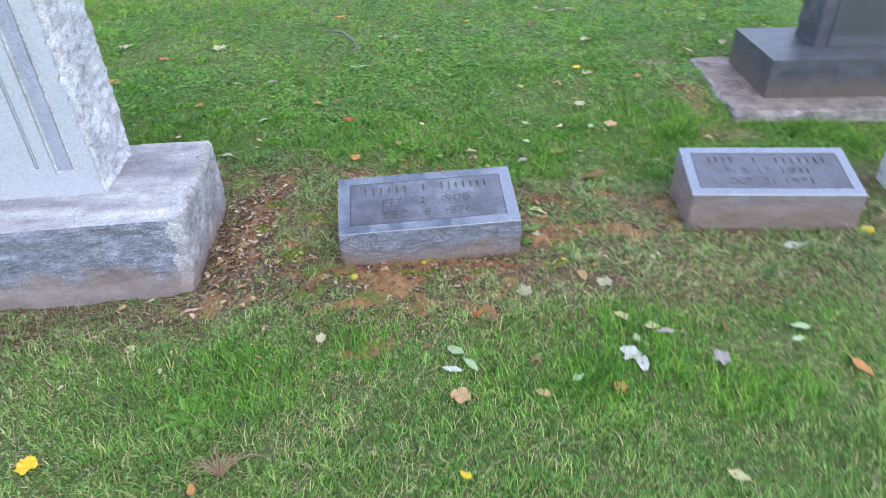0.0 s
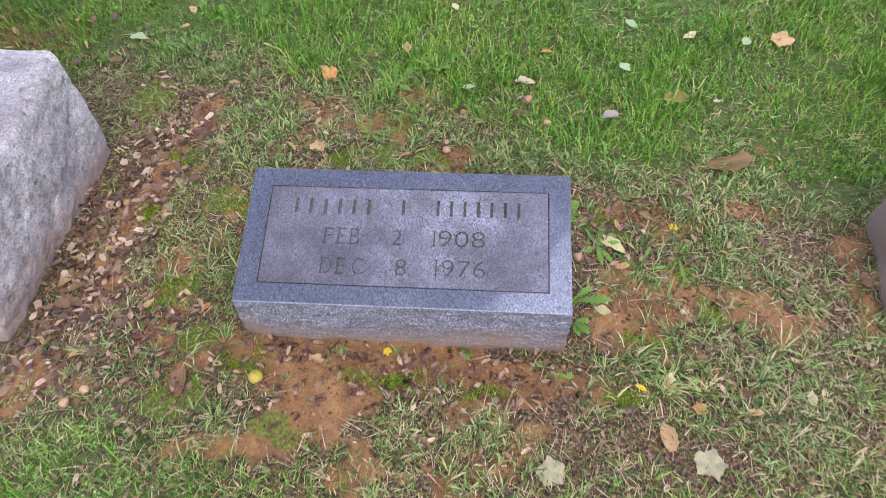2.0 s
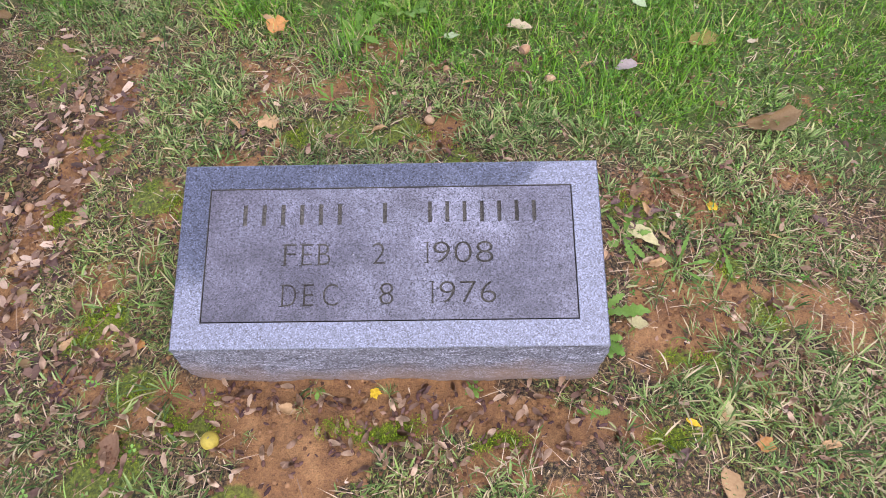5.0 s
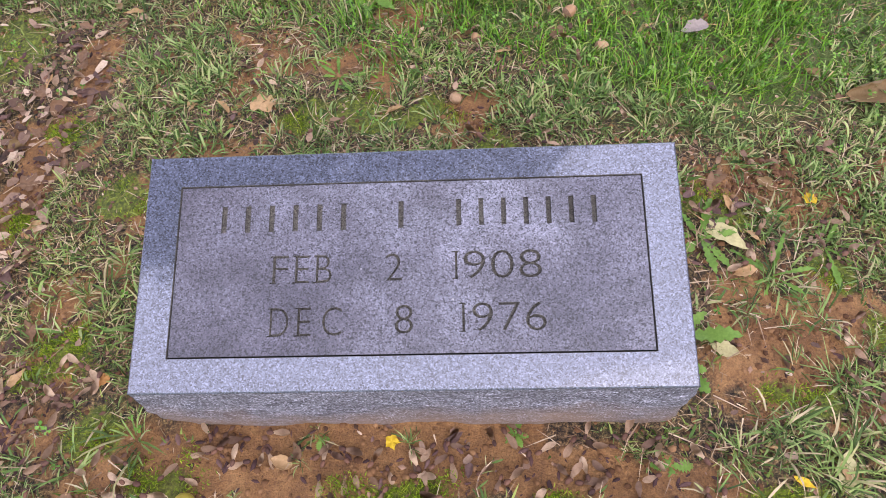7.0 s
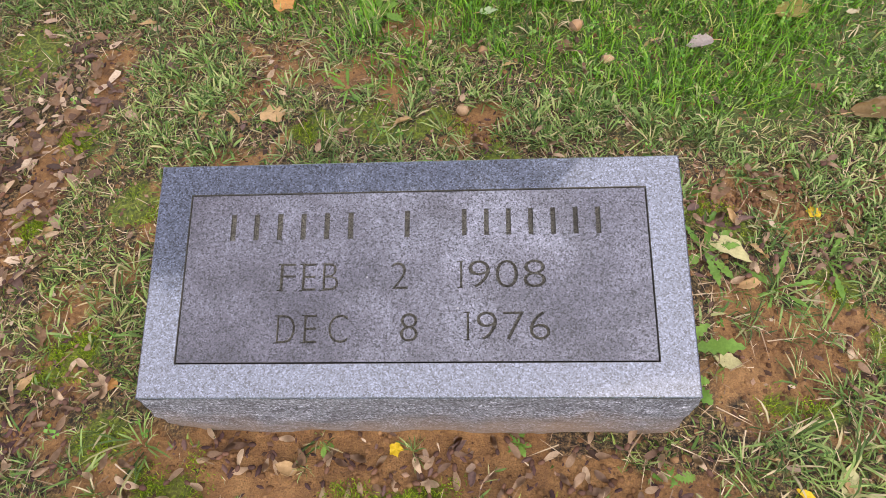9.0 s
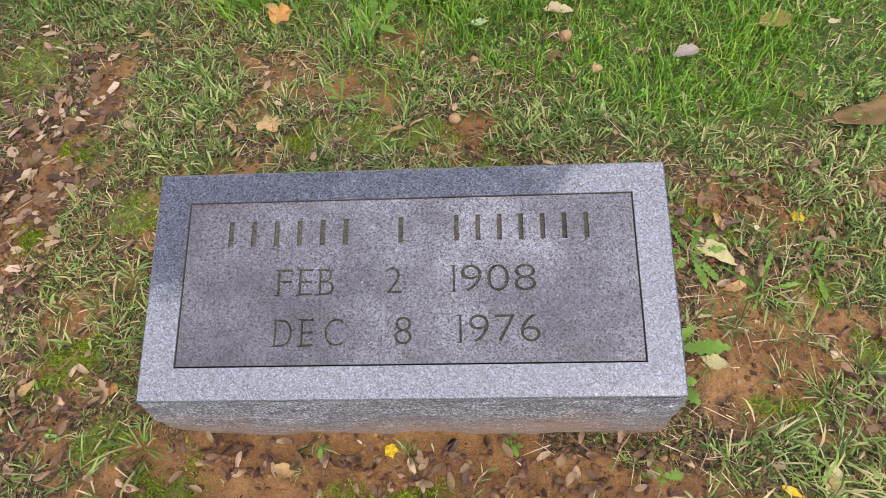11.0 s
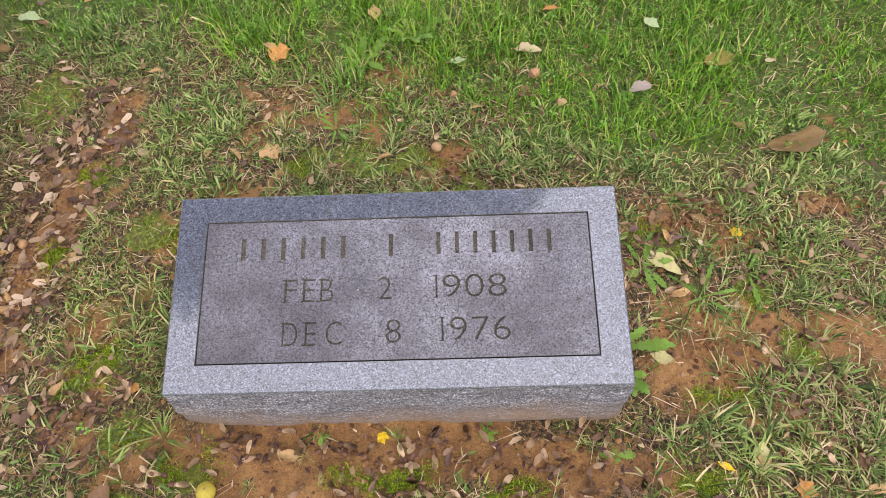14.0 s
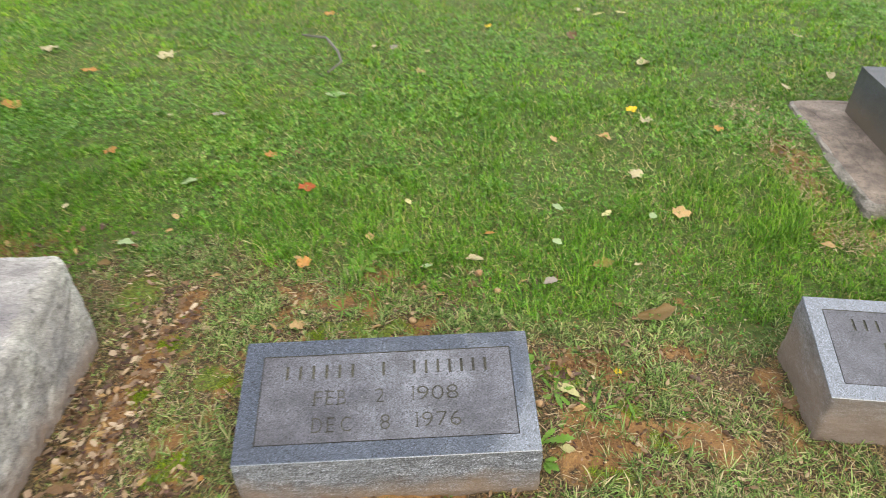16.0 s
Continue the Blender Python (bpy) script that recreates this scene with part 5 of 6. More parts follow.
def dry_tuft(x, y):
    """A dead tuft: bleached stems that spread from one root and bend to the ground."""
    rng = random.Random(77)
    root = empty("grass_tuft", pose(x, y, float(ground_z(x, y))), "bleached dead grass tuft in the front lawn", "grass")
    for i in range(26):
        a, L = radians(rng.uniform(20, 200)), rng.uniform(0.05, 0.12)
        bm = bmesh.new()
        tube(bm, [(L * q * math.cos(a), L * q * math.sin(a), 0.02 + 0.05 * math.sin(math.pi * q) * rng.uniform(0.5, 1.0)) for q in (0.0, 0.3, 0.65, 1.0)], [0.0016, 0.0014, 0.0011, 0.0006], 4)
        part("stem", bm, M_STRAW, root)


dry_tuft(-0.575, -0.84)


def twig():
    bm = bmesh.new()
    z = lambda x, y: float(ground_z(x, y)) + 0.035
    pts = [(-0.5, 2.62), (-0.37, 2.57), (-0.296, 2.38), (-0.267, 2.24), (-0.32, 2.12)]
    tube(bm, [(x, y, z(x, y)) for x, y in pts], [0.004, 0.007, 0.007, 0.006, 0.004], 7)
    tagged(part("twig", bm, M_STEM), "bent grey twig lying in the lawn", "twig")


twig()


# ---- grass and litter ----
def blade_mesh(name, x, y, h, w, lean, az, mat, label, z_off=0.0, bend=0.55, seed=0):
    """Blades of five points each: root, knee, tip, leaning over towards az."""
    r = np.random.default_rng(seed)
    n = len(x)
    z = ground_z(x, y) + z_off
    dx, dy = np.cos(az), np.sin(az)
    tw = az + np.pi / 2 + r.normal(0, 0.5, n)
    sx, sy = np.cos(tw), np.sin(tw)
    root = np.stack([x, y, z], -1)
    side = np.stack([sx, sy, np.zeros(n)], -1) * (w / 2)[:, None]
    up = np.sqrt(np.clip(1 - lean ** 2, 0.0, 1))
    knee = root + np.stack([dx * lean * 0.38, dy * lean * 0.38, np.maximum(up * bend, 0.06)], -1) * h[:, None]
    tip = root + np.stack([dx * lean, dy * lean, np.maximum(up * 0.92, 0.03)], -1) * h[:, None]
    co = np.stack([root - side, root + side, knee + side * 0.85, knee - side * 0.85, tip], 1).reshape(-1, 3)
    i = np.arange(n)[:, None] * 5
    ob = mesh_from(name, co, [i + np.array([[0, 1, 2, 3]]), i + np.array([[3, 2, 4]])], mat)
    tagged(ob, label, "grass", kind="stuff")
    return ob


def scatter(n, x0, x1, y0, y1, seed):
    r = np.random.default_rng(seed)
    return r.uniform(x0, x1, n), r.uniform(y0, y1, n), r


def worn(x, y):
    return 1 - 0.75 * blob(x, y, -0.7, 0.3, 0.1, 0.42, 0)


def arching_mesh(name, x, y, h, w, lean, az, mat, label, seed):
    """Broader blades of seven points that rise, arch over and droop."""
    r = np.random.default_rng(seed)
    n = len(x)
    z = ground_z(x, y) - 0.002
    d = np.stack([np.cos(az), np.sin(az), np.zeros(n)], -1)
    tw = az + np.pi / 2 + r.normal(0, 0.45, n)
    side = np.stack([np.cos(tw), np.sin(tw), r.normal(0, 0.3, n)], -1) * (w / 2)[:, None]
    root = np.stack([x, y, z], -1)
    up = np.sqrt(1 - lean ** 2)
    hz = np.array([0, 0, 1.0])
    def at(s, rise, sway):
        return root + (d * (lean * s)[:, None] + hz * (up * rise + 0.05)[:, None] + np.cross(d, hz) * sway[:, None]) * h[:, None]
    sway = r.normal(0, 0.08, n)
    droop = r.uniform(0.45, 1.05, n)
    k1, k2, tip = at(0.36, 0.45, sway * 0.3), at(0.72, 0.78, sway), at(1.0, droop, sway * 1.8)
    co = np.stack([root - side * 0.7, root + side * 0.7, k1 + side, k1 - side, k2 + side * 0.75, k2 - side * 0.75, tip], 1).reshape(-1, 3)
    i = np.arange(n)[:, None] * 7
    ob = mesh_from(name, co, [i + np.array([[0, 1, 2, 3]]), i + np.array([[3, 2, 4, 5]]), i + np.array([[5, 4, 6]])], mat)
    tagged(ob, label, "grass", kind="stuff")
    return ob


def tufts(n, x0, x1, y0, y1, lo, hi, spread, seed):
    """Roots of blades that stand together in tufts."""
    r = np.random.default_rng(seed)
    tx, ty = r.uniform(x0, x1, n), r.uniform(y0, y1, n)
    per = r.integers(lo, hi, n)
    x, y = np.repeat(tx, per), np.repeat(ty, per)
    m = len(x)
    size = np.repeat(r.uniform(0.6, 1.3, n), per)
    return x + r.normal(0, spread, m), y + r.normal(0, spread, m), size, r


THIN = [(-0.1, 1.42, 0.2, 0.13, 8), (0.72, 2.44, 0.2, 0.12, 0), (-0.7, 2.3, 0.3, 0.13, -5), (0.86, 1.46, 0.08, 0.05, 0), (-0.97, 1.8, 0.15, 0.08, 0)]


def thinness(x, y):
    """1 where the lawn behind the stones is thin and its dead stems show."""
    v = np.zeros_like(x)
    for e in THIN:
        v = np.maximum(v, blob(x + 0.12 * (vnoise(x, y, 9) - 0.5), y + 0.12 * (vnoise(y, x, 9) - 0.5), *e))
    return v


def build_grass():
    # full lawn
    for k, (n, x0, x1, y0, y1, hh, ww) in enumerate(((26500, -1.9, 2.3, 0.5, 1.9, 0.034, 0.0028), (14800, -3.0, 3.4, 1.9, 4.0, 0.036, 0.0042), (6500, -5.5, 6.5, 3.6, 8.0, 0.05, 0.007), (22000, -1.9, 1.9, -1.35, -0.2, 0.042, 0.0026), (6500, -5.5, 6.5, -5.0, -1.3, 0.05, 0.007), (3500, -5.5, -1.7, -1.4, 3.7, 0.05, 0.006), (4000, 2.0, 6.5, -1.4, 3.7, 0.05, 0.006))):
        x, y, size, r = tufts(n, x0, x1, y0, y1, 4, 12, 0.012 + 0.004 * min(k, 2) * (k != 3), 100 + k)
        zone = lawn_zone(y, x)
        keep = r.random(len(x)) < np.clip(zone, 0, 1) * (1 - bareness(x, y)) * (1 - 0.55 * thinness(x, y)) * (0.3 + 0.95 * vnoise(x, y, 9))
        keep &= ~under_stone(x, y, 0.004)
        x, y, size = x[keep], y[keep], size[keep]
        m = len(x)
        h = 0.85 * hh * size * (0.45 + 1.1 * vnoise(x, y, 3.2)) * (0.55 + 0.9 * vnoise(x + 5, y, 11)) * r.uniform(0.55, 1.2, m)
        h = h * (1 + 0.45 * np.exp(-((y - 0.85) / 0.22) ** 2))
        lean = np.clip(r.beta(3.2, 1.5, m) * 1.02, 0, 0.985)
        wide, az = ww * r.uniform(0.5, 1.15, m), r.uniform(0, 2 * np.pi, m)
        lush = np.maximum(blob(x, y, 0.66, -0.55, 0.5, 0.22, 0), blob(x, y, -0.5, -0.47, 0.34, 0.15, 8)) * (k == 3) > r.random(m)
        h = np.where(lush, h * 1.25, h)
        # the nearest back lawn takes the darker green, its shade being in the colour
        for on, mat in ((lush, M_SHADED_LUSH), (~lush, M_FRONT if k == 3 else M_SHADED_LUSH if k == 0 else M_LAWN)):
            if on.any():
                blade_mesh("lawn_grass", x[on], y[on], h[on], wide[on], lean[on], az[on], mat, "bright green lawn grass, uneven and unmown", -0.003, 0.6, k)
    # worn strip: coarse tufts whose blades spread out from the crown
    r = np.random.default_rng(200)
    tx, ty = r.uniform(-1.5, 2.1, 15000), r.uniform(-1.0, 0.95, 15000)
    keep = (r.random(15000) < worn(tx, ty) * (1 - 0.95 * np.clip(bareness(tx, ty) * 1.4, 0, 1)) * (1 - 0.97 * mossiness(tx, ty)) * (0.12 + 0.5 * blob(tx, ty, 0.4, 0.47, 0.3, 0.08) + 0.9 * smooth(0.25, 0.62, vnoise(tx, ty, 8))) * (1 - 0.75 * smooth(0.22, 0.5, -ty)) * (1 - 0.8 * np.clip(lawn_zone(ty, tx), 0, 1))) & ~under_stone(tx, ty, 0.012)
    tx, ty = tx[keep], ty[keep]
    ts = (0.011 + 0.02 * r.random(len(tx)) ** 1.6) * (1 + 0.5 * smooth(0.3, 0.5, tx) * smooth(-0.25, -0.1, -ty) * (1 - smooth(0.15, 0.35, -ty))) * (0.7 + 0.6 * vnoise(tx, ty, 3))
    big = [(0.44, -0.012, 0.05), (0.52, -0.03, 0.045), (0.48, -0.075, 0.045), (0.4, -0.1, 0.045), (0.477, 0.19, 0.042), (0.62, 0.2, 0.045), (0.66, 0.26, 0.045), (-0.445, 0.19, 0.045), (-0.354, -0.02, 0.05), (-0.475, 0.62, 0.045), (-0.421, -0.06, 0.04), (-0.36, 0.13, 0.045), (-0.34, 0.05, 0.045)]
    tx, ty, ts = np.concatenate([tx, [v[0] for v in big]]), np.concatenate([ty, [v[1] for v in big]]), np.concatenate([ts, [v[2] for v in big]])
    per = r.integers(9, 25, len(tx))
    x, y, size = np.repeat(tx, per), np.repeat(ty, per), np.repeat(ts, per)
    m = len(x)
    az = r.uniform(0, 2 * np.pi, m)
    off = np.abs(r.normal(0, 0.3, m)) * size
    x, y = x + off * np.cos(az), y + off * np.sin(az)
    az = az + r.normal(0, 0.5, m)
    h = size * r.uniform(0.4, 1.35, m)
    ok = ~under_stone(x + 0.75 * h * np.cos(az), y + 0.75 * h * np.sin(az), 0.0) & ~under_stone(x, y, 0.005)
    x, y, az, h = x[ok], y[ok], az[ok], h[ok]
    m = len(x)
    arching_mesh("coarse_grass", x, y, h, np.clip(h * r.uniform(0.045, 0.1, m), 0.001, 0.003), np.clip(r.normal(0.84, 0.16, m), 0.25, 0.99), az, M_COARSE, "coarse grey-green grass tufts pressed flat", 9)
    # creeping runners: thin stems along the soil with leaves to either side
    r = np.random.default_rng(203)
    n, nodes = 2600, 9
    sx, sy, sa = r.uniform(-1.4, 1.7, n), r.uniform(-0.6, 0.75, n), r.uniform(0, 2 * np.pi, n)
    ok = (r.random(n) < worn(sx, sy) * (1 - np.clip(1.5 * bareness(sx, sy), 0, 1)) * (1 - 0.97 * mossiness(sx, sy)) * (0.3 + 0.8 * smooth(0.3, 0.6, vnoise(sx, sy, 6))) * (1 - 0.7 * np.clip(lawn_zone(sy, sx), 0, 1))) & ~under_stone(sx, sy, 0.02)
    sx, sy, sa = sx[ok], sy[ok], sa[ok]
    n = len(sx)
    bend, step = r.normal(0, 0.16, n), r.uniform(0.007, 0.014, n)
    px, py, lx, ly, la, lh, kx, ky, ka, kh = [], [], [], [], [], [], [], [], [], []
    for k in range(nodes):
        kx.append(sx), ky.append(sy), ka.append(sa), kh.append(step * 1.15)
        for side in (-1, 1):
            on = r.random(n) < 0.72
            lx.append(sx[on]), ly.append(sy[on])
            la.append((sa + side * r.uniform(0.45, 1.1, n))[on])
            lh.append((r.uniform(0.011, 0.03, n) * (1 - 0.05 * k))[on])
        sx, sy, sa = sx + step * np.cos(sa), sy + step * np.sin(sa), sa + bend + r.normal(0, 0.12, n)
    lx, ly, la, lh, kx, ky, ka, kh = [np.concatenate(v) for v in (lx, ly, la, lh, kx, ky, ka, kh)]
    ok = ~under_stone(lx + 0.8 * lh * np.cos(la), ly + 0.8 * lh * np.sin(la), 0.0) & ~under_stone(lx, ly, 0.004)
    lx, ly, la, lh, m = lx[ok], ly[ok], la[ok], lh[ok], int(ok.sum())
    arching_mesh("creeping_grass", lx, ly, lh, np.clip(lh * r.uniform(0.09, 0.17, m), 0.0014, 0.0042), np.clip(r.normal(0.88, 0.12, m), 0.35, 0.99), la, M_TUFT, "creeping coarse grass leaves on runners", 19)
    ok = ~under_stone(kx, ky, 0.012)
    kx, ky, ka, kh, m = kx[ok], ky[ok], ka[ok], kh[ok], int(ok.sum())
    blade_mesh("grass_runners", kx, ky, kh, np.full(m, 0.0016), np.full(m, 0.99), ka, M_STRAW, "pale straw-coloured grass runners", 0.004, 0.1, 20)
    # greener tufts at the edge of the lawn and beside the stone
    r = np.random.default_rng(205)
    tx, ty = r.uniform(-0.85, 1.2, 7000), r.uniform(-0.05, 0.95, 7000)
    lush = np.zeros(7000)
    for e in ((0.42, 0.48, 0.36, 0.11, 0), (0.62, 0.3, 0.1, 0.08, 0), (0.85, 0.52, 0.2, 0.12, 0), (-0.62, 0.85, 0.25, 0.08, 0), (-0.4, 0.55, 0.08, 0.15, 0), (-0.2, 0.73, 0.2, 0.05, 0), (-0.02, 0.56, 0.08, 0.05, 0)):
        lush = np.maximum(lush, blob(tx, ty, *e))
    keep = (r.random(7000) < 0.95 * lush * (1 - np.clip(bareness(tx, ty), 0, 1)) * (1 - 0.97 * mossiness(tx, ty)) * smooth(0.25, 0.6, vnoise(tx, ty, 11))) & ~under_stone(tx, ty, 0.012)
    tx, ty = tx[keep], ty[keep]
    per = r.integers(7, 17, len(tx))
    x, y, size = np.repeat(tx, per), np.repeat(ty, per), np.repeat(r.uniform(0.014, 0.03, len(tx)), per)
    m = len(x)
    az = r.uniform(0, 2 * np.pi, m)
    h = size * r.uniform(0.5, 1.3, m)
    ok = ~under_stone(x + 0.75 * h * np.cos(az), y + 0.75 * h * np.sin(az), 0.0)
    x, y, az, h, m = x[ok], y[ok], az[ok], h[ok], int(ok.sum())
    arching_mesh("lawn_grass", x + 0.3 * h * np.cos(az), y + 0.3 * h * np.sin(az), h, np.clip(h * r.uniform(0.07, 0.15, m), 0.0014, 0.0038), np.clip(r.normal(0.78, 0.18, m), 0.2, 0.98), az, M_TUFT, "short bright green grass tufts", 15)
    # short fine turf between the tufts
    x, y, r = scatter(150000, -1.5, 2.1, -1.1, 0.95, 210)
    keep = (r.random(len(x)) < worn(x, y) * (1 - np.clip(1.3 * bareness(x, y), 0, 1)) * (1 - 0.8 * mossiness(x, y)) * (0.12 + 0.9 * smooth(0.3, 0.7, vnoise(x, y, 14))) * (1 - 0.7 * np.clip(lawn_zone(y, x), 0, 1))) & ~under_stone(x, y, 0.004)
    x, y = x[keep], y[keep]
    m = len(x)
    blade_mesh("fine_turf", x, y, r.uniform(0.006, 0.022, m), r.uniform(0.0014, 0.0034, m), np.clip(r.normal(0.78, 0.2, m), 0.1, 0.99), r.uniform(0, 6.28, m), M_TURF, "short worn turf", -0.002, 0.5, 10)
    # dry straw lying on the soil
    x, y, r = scatter(100000, -1.6, 2.2, -1.2, 1.1, 220)
    keep = (r.random(len(x)) < (1 - 0.97 * np.clip(1.3 * bareness(x, y), 0, 1)) * (1 - 0.85 * mossiness(x, y)) * (0.15 + 0.85 * vnoise(x, y, 5)) * (1 - np.where(y > 0, 0.75, 0.28) * np.clip(lawn_zone(y, x), 0, 1))) & ~under_stone(x, y, 0.012)
    x, y = x[keep], y[keep]
    m = len(x)
    blade_mesh("dry_straw", x, y, 0.008 + 0.05 * r.random(m) ** 2.2, r.uniform(0.0007, 0.0022, m), np.full(m, 0.992), r.uniform(0, 6.28, m), M_STRAW, "dry straw and dead grass stems", 0.001, 0.12, 11)
    x, y, r = scatter(70000, -2.8, 3.2, 0.7, 3.8, 225)
    keep = (r.random(len(x)) < 0.12 + 0.6 * smooth(0.42, 0.72, vnoise(x, y, 1.7)) + 0.8 * thinness(x, y)) & ~under_stone(x, y, 0.01)
    x, y = x[keep], y[keep]
    m = len(x)
    blade_mesh("dry_straw", x, y, r.uniform(0.02, 0.05, m), r.uniform(0.0015, 0.003, m), np.clip(r.normal(0.85, 0.1, m), 0.4, 0.99), r.uniform(0, 6.28, m), M_THATCH, "dead stems among the lawn", 0.006, 0.3, 12)
    x, y, r = scatter(5000, 1.15, 1.62, 0.75, 1.75, 227)
    keep = (r.random(len(x)) < np.exp(-((x - 1.42) / 0.1) ** 2)) & ~under_stone(x, y, 0.01)
    x, y = x[keep], y[keep]
    m = len(x)
    blade_mesh("dry_straw", x, y, r.uniform(0.015, 0.05, m), r.uniform(0.0015, 0.0035, m), np.clip(r.normal(0.92, 0.06, m), 0.5, 0.99), r.uniform(0, 6.28, m), M_STRAW, "dead grass along the concrete pad", 0.008, 0.25, 14)
    # moss cushions
    x, y, r = scatter(500000, -0.9, 0.75, -0.15, 0.85, 230)
    keep = (r.random(len(x)) < mossiness(x, y) * smooth(0.22, 0.6, vnoise(x, y, 28))) & ~under_stone(x, y, 0.003)
    x, y = x[keep], y[keep]
    m = len(x)
    blade_mesh("moss", x, y, r.uniform(0.004, 0.009, m), r.uniform(0.0008, 0.0015, m), r.uniform(0.3, 0.97, m), r.uniform(0, 6.28, m), M_MOSS, "yellow-green moss cushions", -0.004, 0.6, 13)


build_grass()


def build_clover():
    x, y, r = scatter(92000, -2.2, 2.8, -1.2, 3.6, 300)
    keep = (r.random(len(x)) < np.clip(lawn_zone(y, x) * 1.1, 0.1, 1) * (0.45 + 0.55 * smooth(0.9, 1.4, np.abs(y))) * (0.3 + 0.7 * smooth(0.42, 0.7, vnoise(x, y, 2.3))) * (1 - bareness(x, y))) & ~under_stone(x, y, 0.01)
    x, y = x[keep], y[keep]
    n = len(x)
    z = ground_z(x, y) + r.uniform(0.008, 0.034, n)
    co, s = [], r.uniform(0.004, 0.009, n) * (0.6 + 0.45 * smooth(0.6, 1.6, y))
    a0 = r.uniform(0, 6.28, n)
    tilt = r.normal(0, 0.35, (n, 2))
    allv = []
    for leaf in range(3):
        a = a0 + leaf * 2.094
        for u, v in ((0, 0), (0.95, 0.55), (1.4, 0.0), (0.95, -0.55)):
            px, py = s * (u * np.cos(a) - v * np.sin(a)), s * (u * np.sin(a) + v * np.cos(a))
            allv.append(np.stack([x + px, y + py, z + px * tilt[:, 0] + py * tilt[:, 1] - 0.15 * s * abs(v)], -1))
    co = np.stack(allv, 1).reshape(-1, 3)
    i = np.arange(n)[:, None] * 12
    faces = np.concatenate([i + np.arange(4)[None] + 4 * k for k in range(3)])
    ob = mesh_from("clover", co, [faces], M_CLOVER)
    tagged(ob, "small round-leaved clover and weeds in the lawn", "clover", kind="stuff")


build_clover()


def build_litter():
    x, y, r = scatter(22000, -1.2, 1.6, -0.6, 1.0, 400)
    b = bareness(x, y)
    keep = (r.random(len(x)) < 0.28 - 0.14 * b) & ~under_stone(x, y, 0.006)
    x, y = x[keep], y[keep]
    n = len(x)
    z = soil_z(x, y) + 0.0008
    s = r.uniform(0.0015, 0.006, n)
    a = r.uniform(0, 6.28, n)
    t = r.uniform(0.35, 1, n)
    pts = []
    for u, v, w in ((1, 0, 0.2), (0, 0.6, 0.2), (-1, 0, 0.2), (0, -0.6, 0.2), (0, 0, 0.75)):
        pts.append(np.stack([x + s * (u * np.cos(a) - v * np.sin(a)), y + s * (u * np.sin(a) + v * np.cos(a)), z + s * w * t], -1))
    co = np.stack(pts, 1).reshape(-1, 3)
    i = np.arange(n)[:, None] * 5
    faces = np.concatenate([i + np.array([[k, (k + 1) % 4, 4]]) for k in range(4)])
    ob = mesh_from("soil_litter", co, [faces], M_LITTER)
    tagged(ob, "brown crumbs, husks and bits of bark", "litter", kind="stuff")


build_litter()


def build_crumbs():
    """Crumbled clay thrown up in small casts, and loose grains over the bare soil."""
    r = np.random.default_rng(420)
    heaps = [(-0.25, 0.655, 0.035), (0.42, 0.35, 0.03), (0.52, 0.335, 0.04), (0.53, 0.3, 0.03), (0.613, 0.319, 0.022), (-0.295, 0.555, 0.02), (0.74, 0.385, 0.03), (0.084, 0.46, 0.02), (-0.56, 0.63, 0.03), (0.485, 0.1, 0.06), (-0.645, 0.3, 0.07)]
    x = np.concatenate([r.normal(a, s, int(4500 * s)) for a, b, s in heaps] + [r.uniform(-0.45, 0.45, 350), r.uniform(-1.0, 1.2, 6000)])
    y = np.concatenate([r.normal(b, s * 0.7, int(4500 * s)) for a, b, s in heaps] + [r.normal(-0.06, 0.05, 350), r.uniform(-0.4, 0.8, 6000)])
    keep = ~under_stone(x, y, 0.004)
    x, y = x[keep], y[keep]
    n = len(x)
    s = 0.0012 + 0.0045 * r.random(n) ** 2.5
    a = r.uniform(0, 6.28, n)
    z = soil_z(x, y) - 0.2 * s
    pts = []
    for k in range(5):
        q = s * r.uniform(0.7, 1.15, n)
        pts.append(np.stack([x + q * np.cos(a + k * 1.257), y + q * np.sin(a + k * 1.257), z + 0.25 * s], -1))
    for k in range(3):
        q = s * r.uniform(0.35, 0.7, n)
        pts.append(np.stack([x + q * np.cos(a + k * 2.1 + 0.4), y + q * np.sin(a + k * 2.1 + 0.4), z + s * r.uniform(0.8, 1.2, n)], -1))
    co = np.stack(pts, 1).reshape(-1, 3)
    i = np.arange(n)[:, None] * 8
    tri = [(0, 1, 5), (1, 2, 6), (1, 6, 5), (2, 3, 6), (3, 7, 6), (3, 4, 7), (4, 0, 7), (0, 5, 7), (5, 6, 7)]
    ob = mesh_from("clay_crumbs", co, [np.concatenate([i + np.array([t]) for t in tri])], M_CRUMB)
    tagged(ob, "crumbs of reddish brown clay on bare soil", "soil", kind="stuff")


build_crumbs()


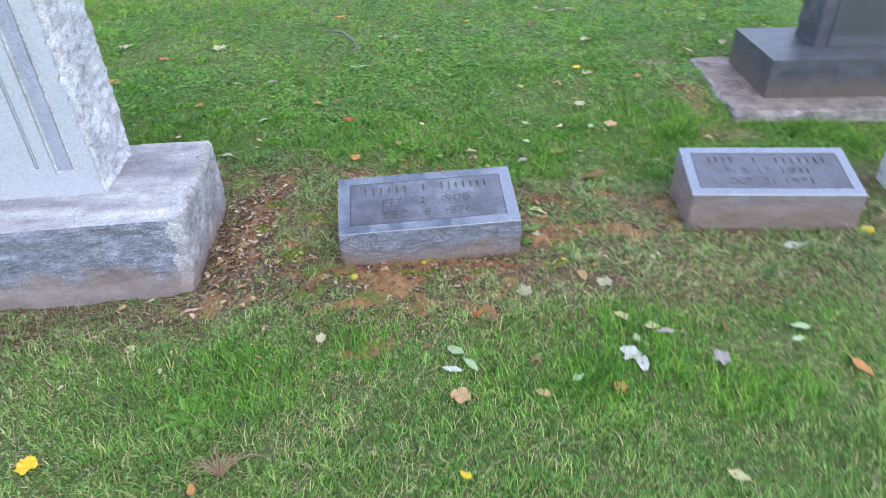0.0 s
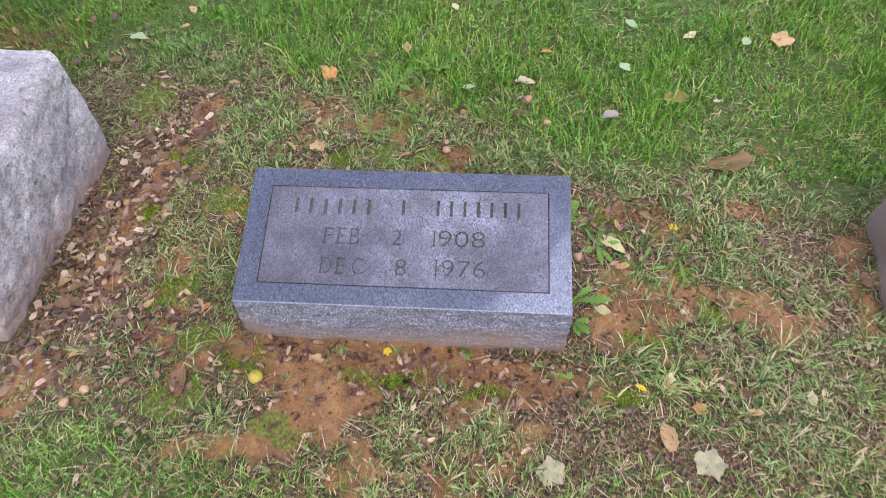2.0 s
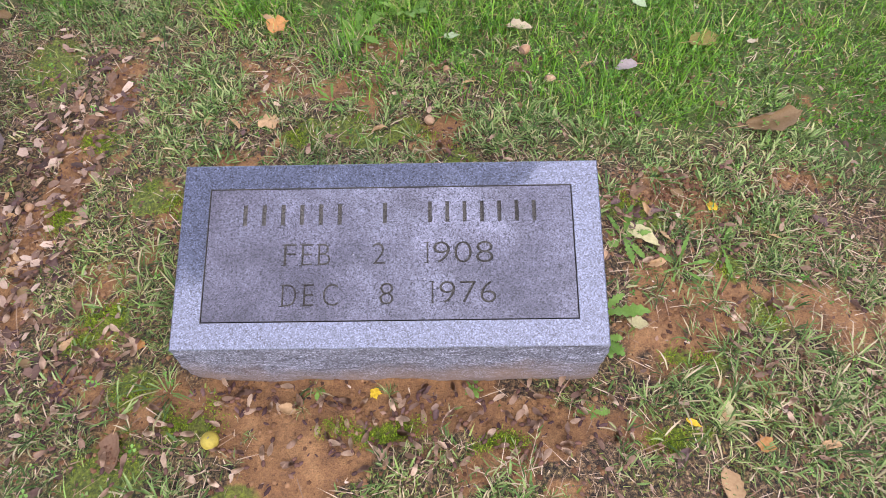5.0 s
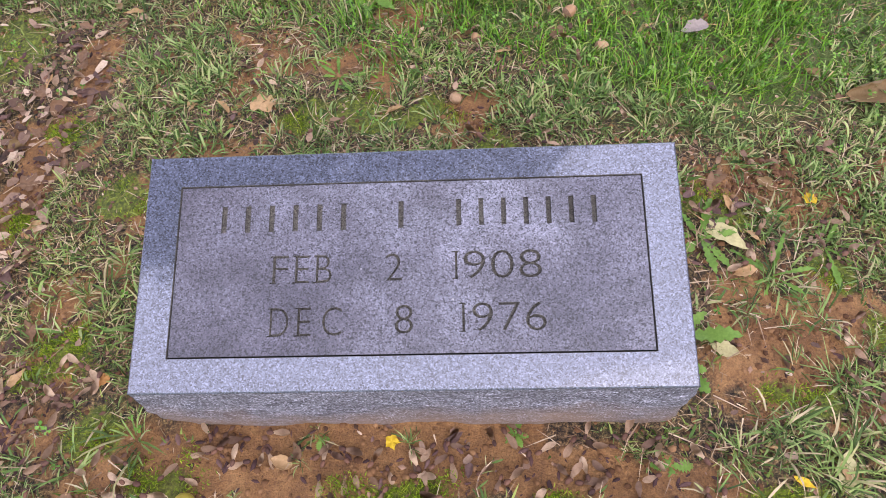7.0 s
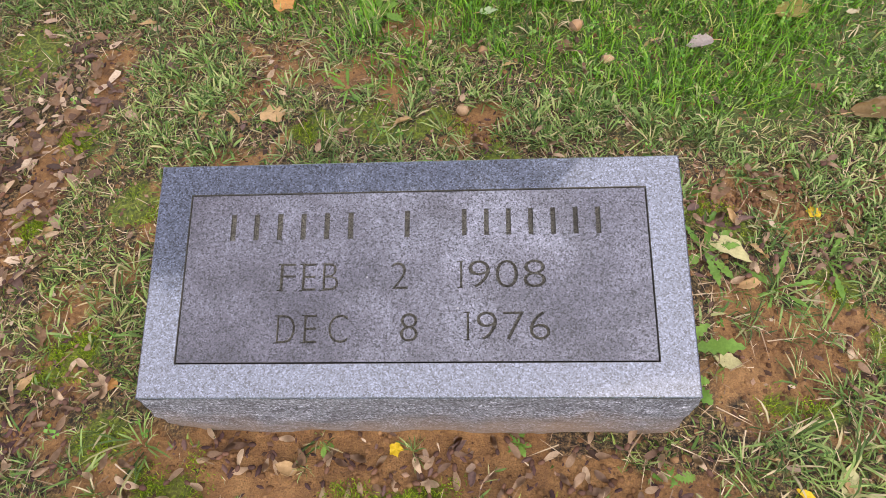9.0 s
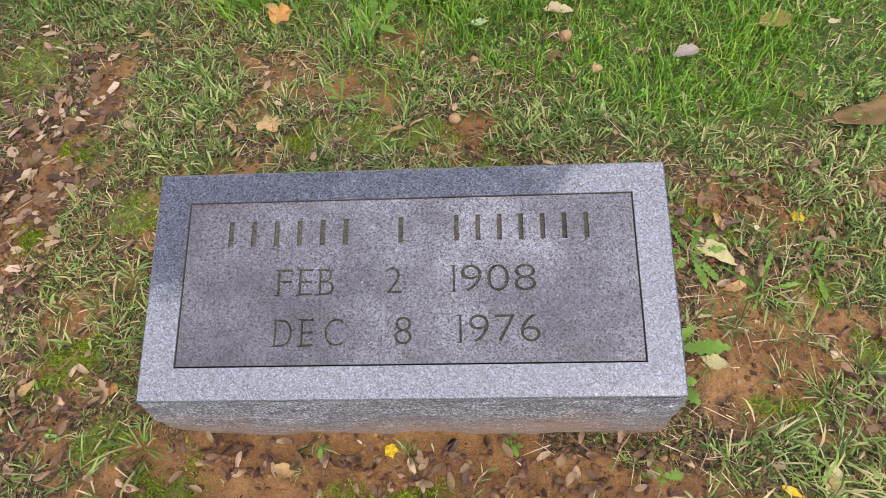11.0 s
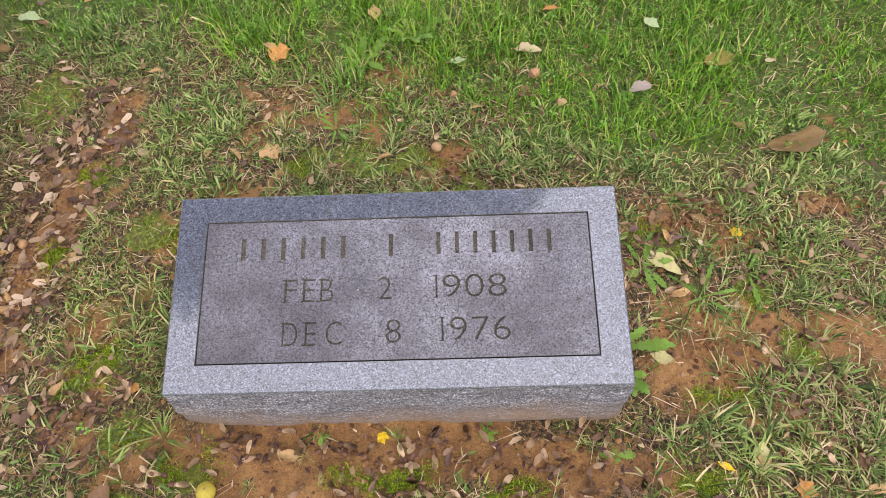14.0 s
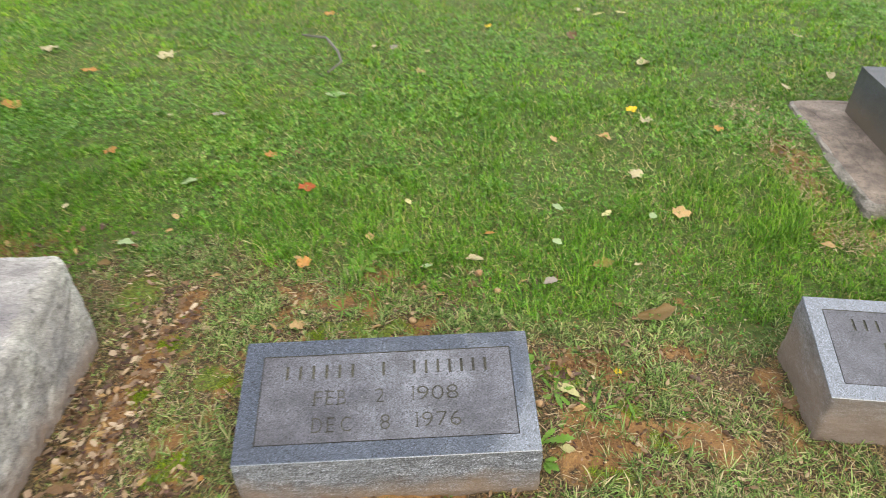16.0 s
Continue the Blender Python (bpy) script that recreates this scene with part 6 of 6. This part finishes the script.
def build_flakes():
    """Flat brown flakes, torn leaves and husks, thick in the strip beside the big monument."""
    r = np.random.default_rng(410)
    xa, ya = r.normal(-0.69, 0.075, 1500), r.uniform(-0.15, 0.75, 1500)
    xb, yb, _ = scatter(2600, -1.2, 1.7, -0.5, 0.95, 411)
    x, y = np.concatenate([xa, xb]), np.concatenate([ya, yb])
    strip = np.concatenate([np.ones(1500), np.zeros(2600)])
    keep = (r.random(len(x)) < np.where(strip > 0, 0.16 + 0.3 * vnoise(x, y, 12), 0.25 + 0.4 * vnoise(x, y, 5)) * (1 - 0.85 * mossiness(x, y))) & ~under_stone(x, y, 0.01)
    x, y = x[keep], y[keep]
    n = len(x)
    z = soil_z(x, y) + r.uniform(0.001, 0.005, n)
    s = (0.0025 + 0.006 * r.random(n) ** 2.4) * (1 + 0.9 * (x < -0.5))
    a, t1, t2 = r.uniform(0, 6.28, n), r.normal(0, 0.25, n), r.normal(0, 0.25, n)
    pts = []
    for u, v, q in ((1.2, 0, 0.1), (0.5, 0.55, 0.25), (-0.6, 0.45, 0.2), (-1.1, 0, 0), (-0.5, -0.5, 0.25), (0.6, -0.5, 0.2)):
        j = r.uniform(0.7, 1.2, n)
        px, py = s * j * (u * np.cos(a) - v * np.sin(a)), s * j * (u * np.sin(a) + v * np.cos(a))
        pts.append(np.stack([x + px, y + py, z + px * t1 + py * t2 + s * q], -1))
    co = np.stack(pts, 1).reshape(-1, 3)
    i = np.arange(n)[:, None] * 6
    ob = mesh_from("leaf_litter", co, [i + np.array([[0, 1, 2, 3]]), i + np.array([[0, 3, 4, 5]])], M_FLAKE)
    tagged(ob, "torn brown and tan bits of dead leaves", "litter", kind="stuff")


build_flakes()


def build_husks():
    """Dark mauve husks and shrivelled bits, thick along the front of the stone and in the strip beside it."""
    r = np.random.default_rng(430)
    x = np.concatenate([r.uniform(-0.34, 0.42, 150), r.normal(-0.66, 0.09, 380), r.normal(-0.52, 0.03, 120), r.normal(0.41, 0.04, 60), r.normal(0.1, 0.03, 60), r.uniform(-1.0, 1.0, 700), r.normal(-1.2, 0.2, 700)])
    y = np.concatenate([r.normal(-0.05, 0.035, 150), r.uniform(-0.15, 0.7, 380), r.normal(0.0, 0.05, 120), r.normal(0.28, 0.04, 60), r.normal(0.47, 0.03, 60), r.uniform(-0.4, 0.75, 700), r.normal(0.93, 0.1, 700)])
    keep = ~under_stone(x, y, 0.012)
    x, y = x[keep], y[keep]
    n = len(x)
    s = 0.002 + 0.005 * r.random(n) ** 1.8
    a, z = r.uniform(0, 6.28, n), soil_z(x, y)
    pts = []
    for u, v, q in ((1.3, 0, 0.25), (0.4, 0.5, 0.15), (-0.7, 0.4, 0.2), (-1.2, 0, 0.35), (-0.5, -0.45, 0.15), (0.6, -0.4, 0.2), (0.3, 0.05, 0.75), (-0.5, 0.0, 0.65)):
        j = r.uniform(0.75, 1.25, n)
        px, py = s * j * (u * np.cos(a) - v * np.sin(a)), s * j * (u * np.sin(a) + v * np.cos(a))
        pts.append(np.stack([x + px, y + py, z + s * q * j], -1))
    co = np.stack(pts, 1).reshape(-1, 3)
    i = np.arange(n)[:, None] * 8
    tri = [(0, 1, 6), (1, 2, 7), (1, 7, 6), (2, 3, 7), (3, 4, 7), (4, 5, 6), (4, 6, 7), (5, 0, 6)]
    ob = mesh_from("husks", co, [np.concatenate([i + np.array([t]) for t in tri])], M_HUSK)
    tagged(ob, "dark mauve shrivelled husks on the clay", "litter", kind="stuff")


build_husks()
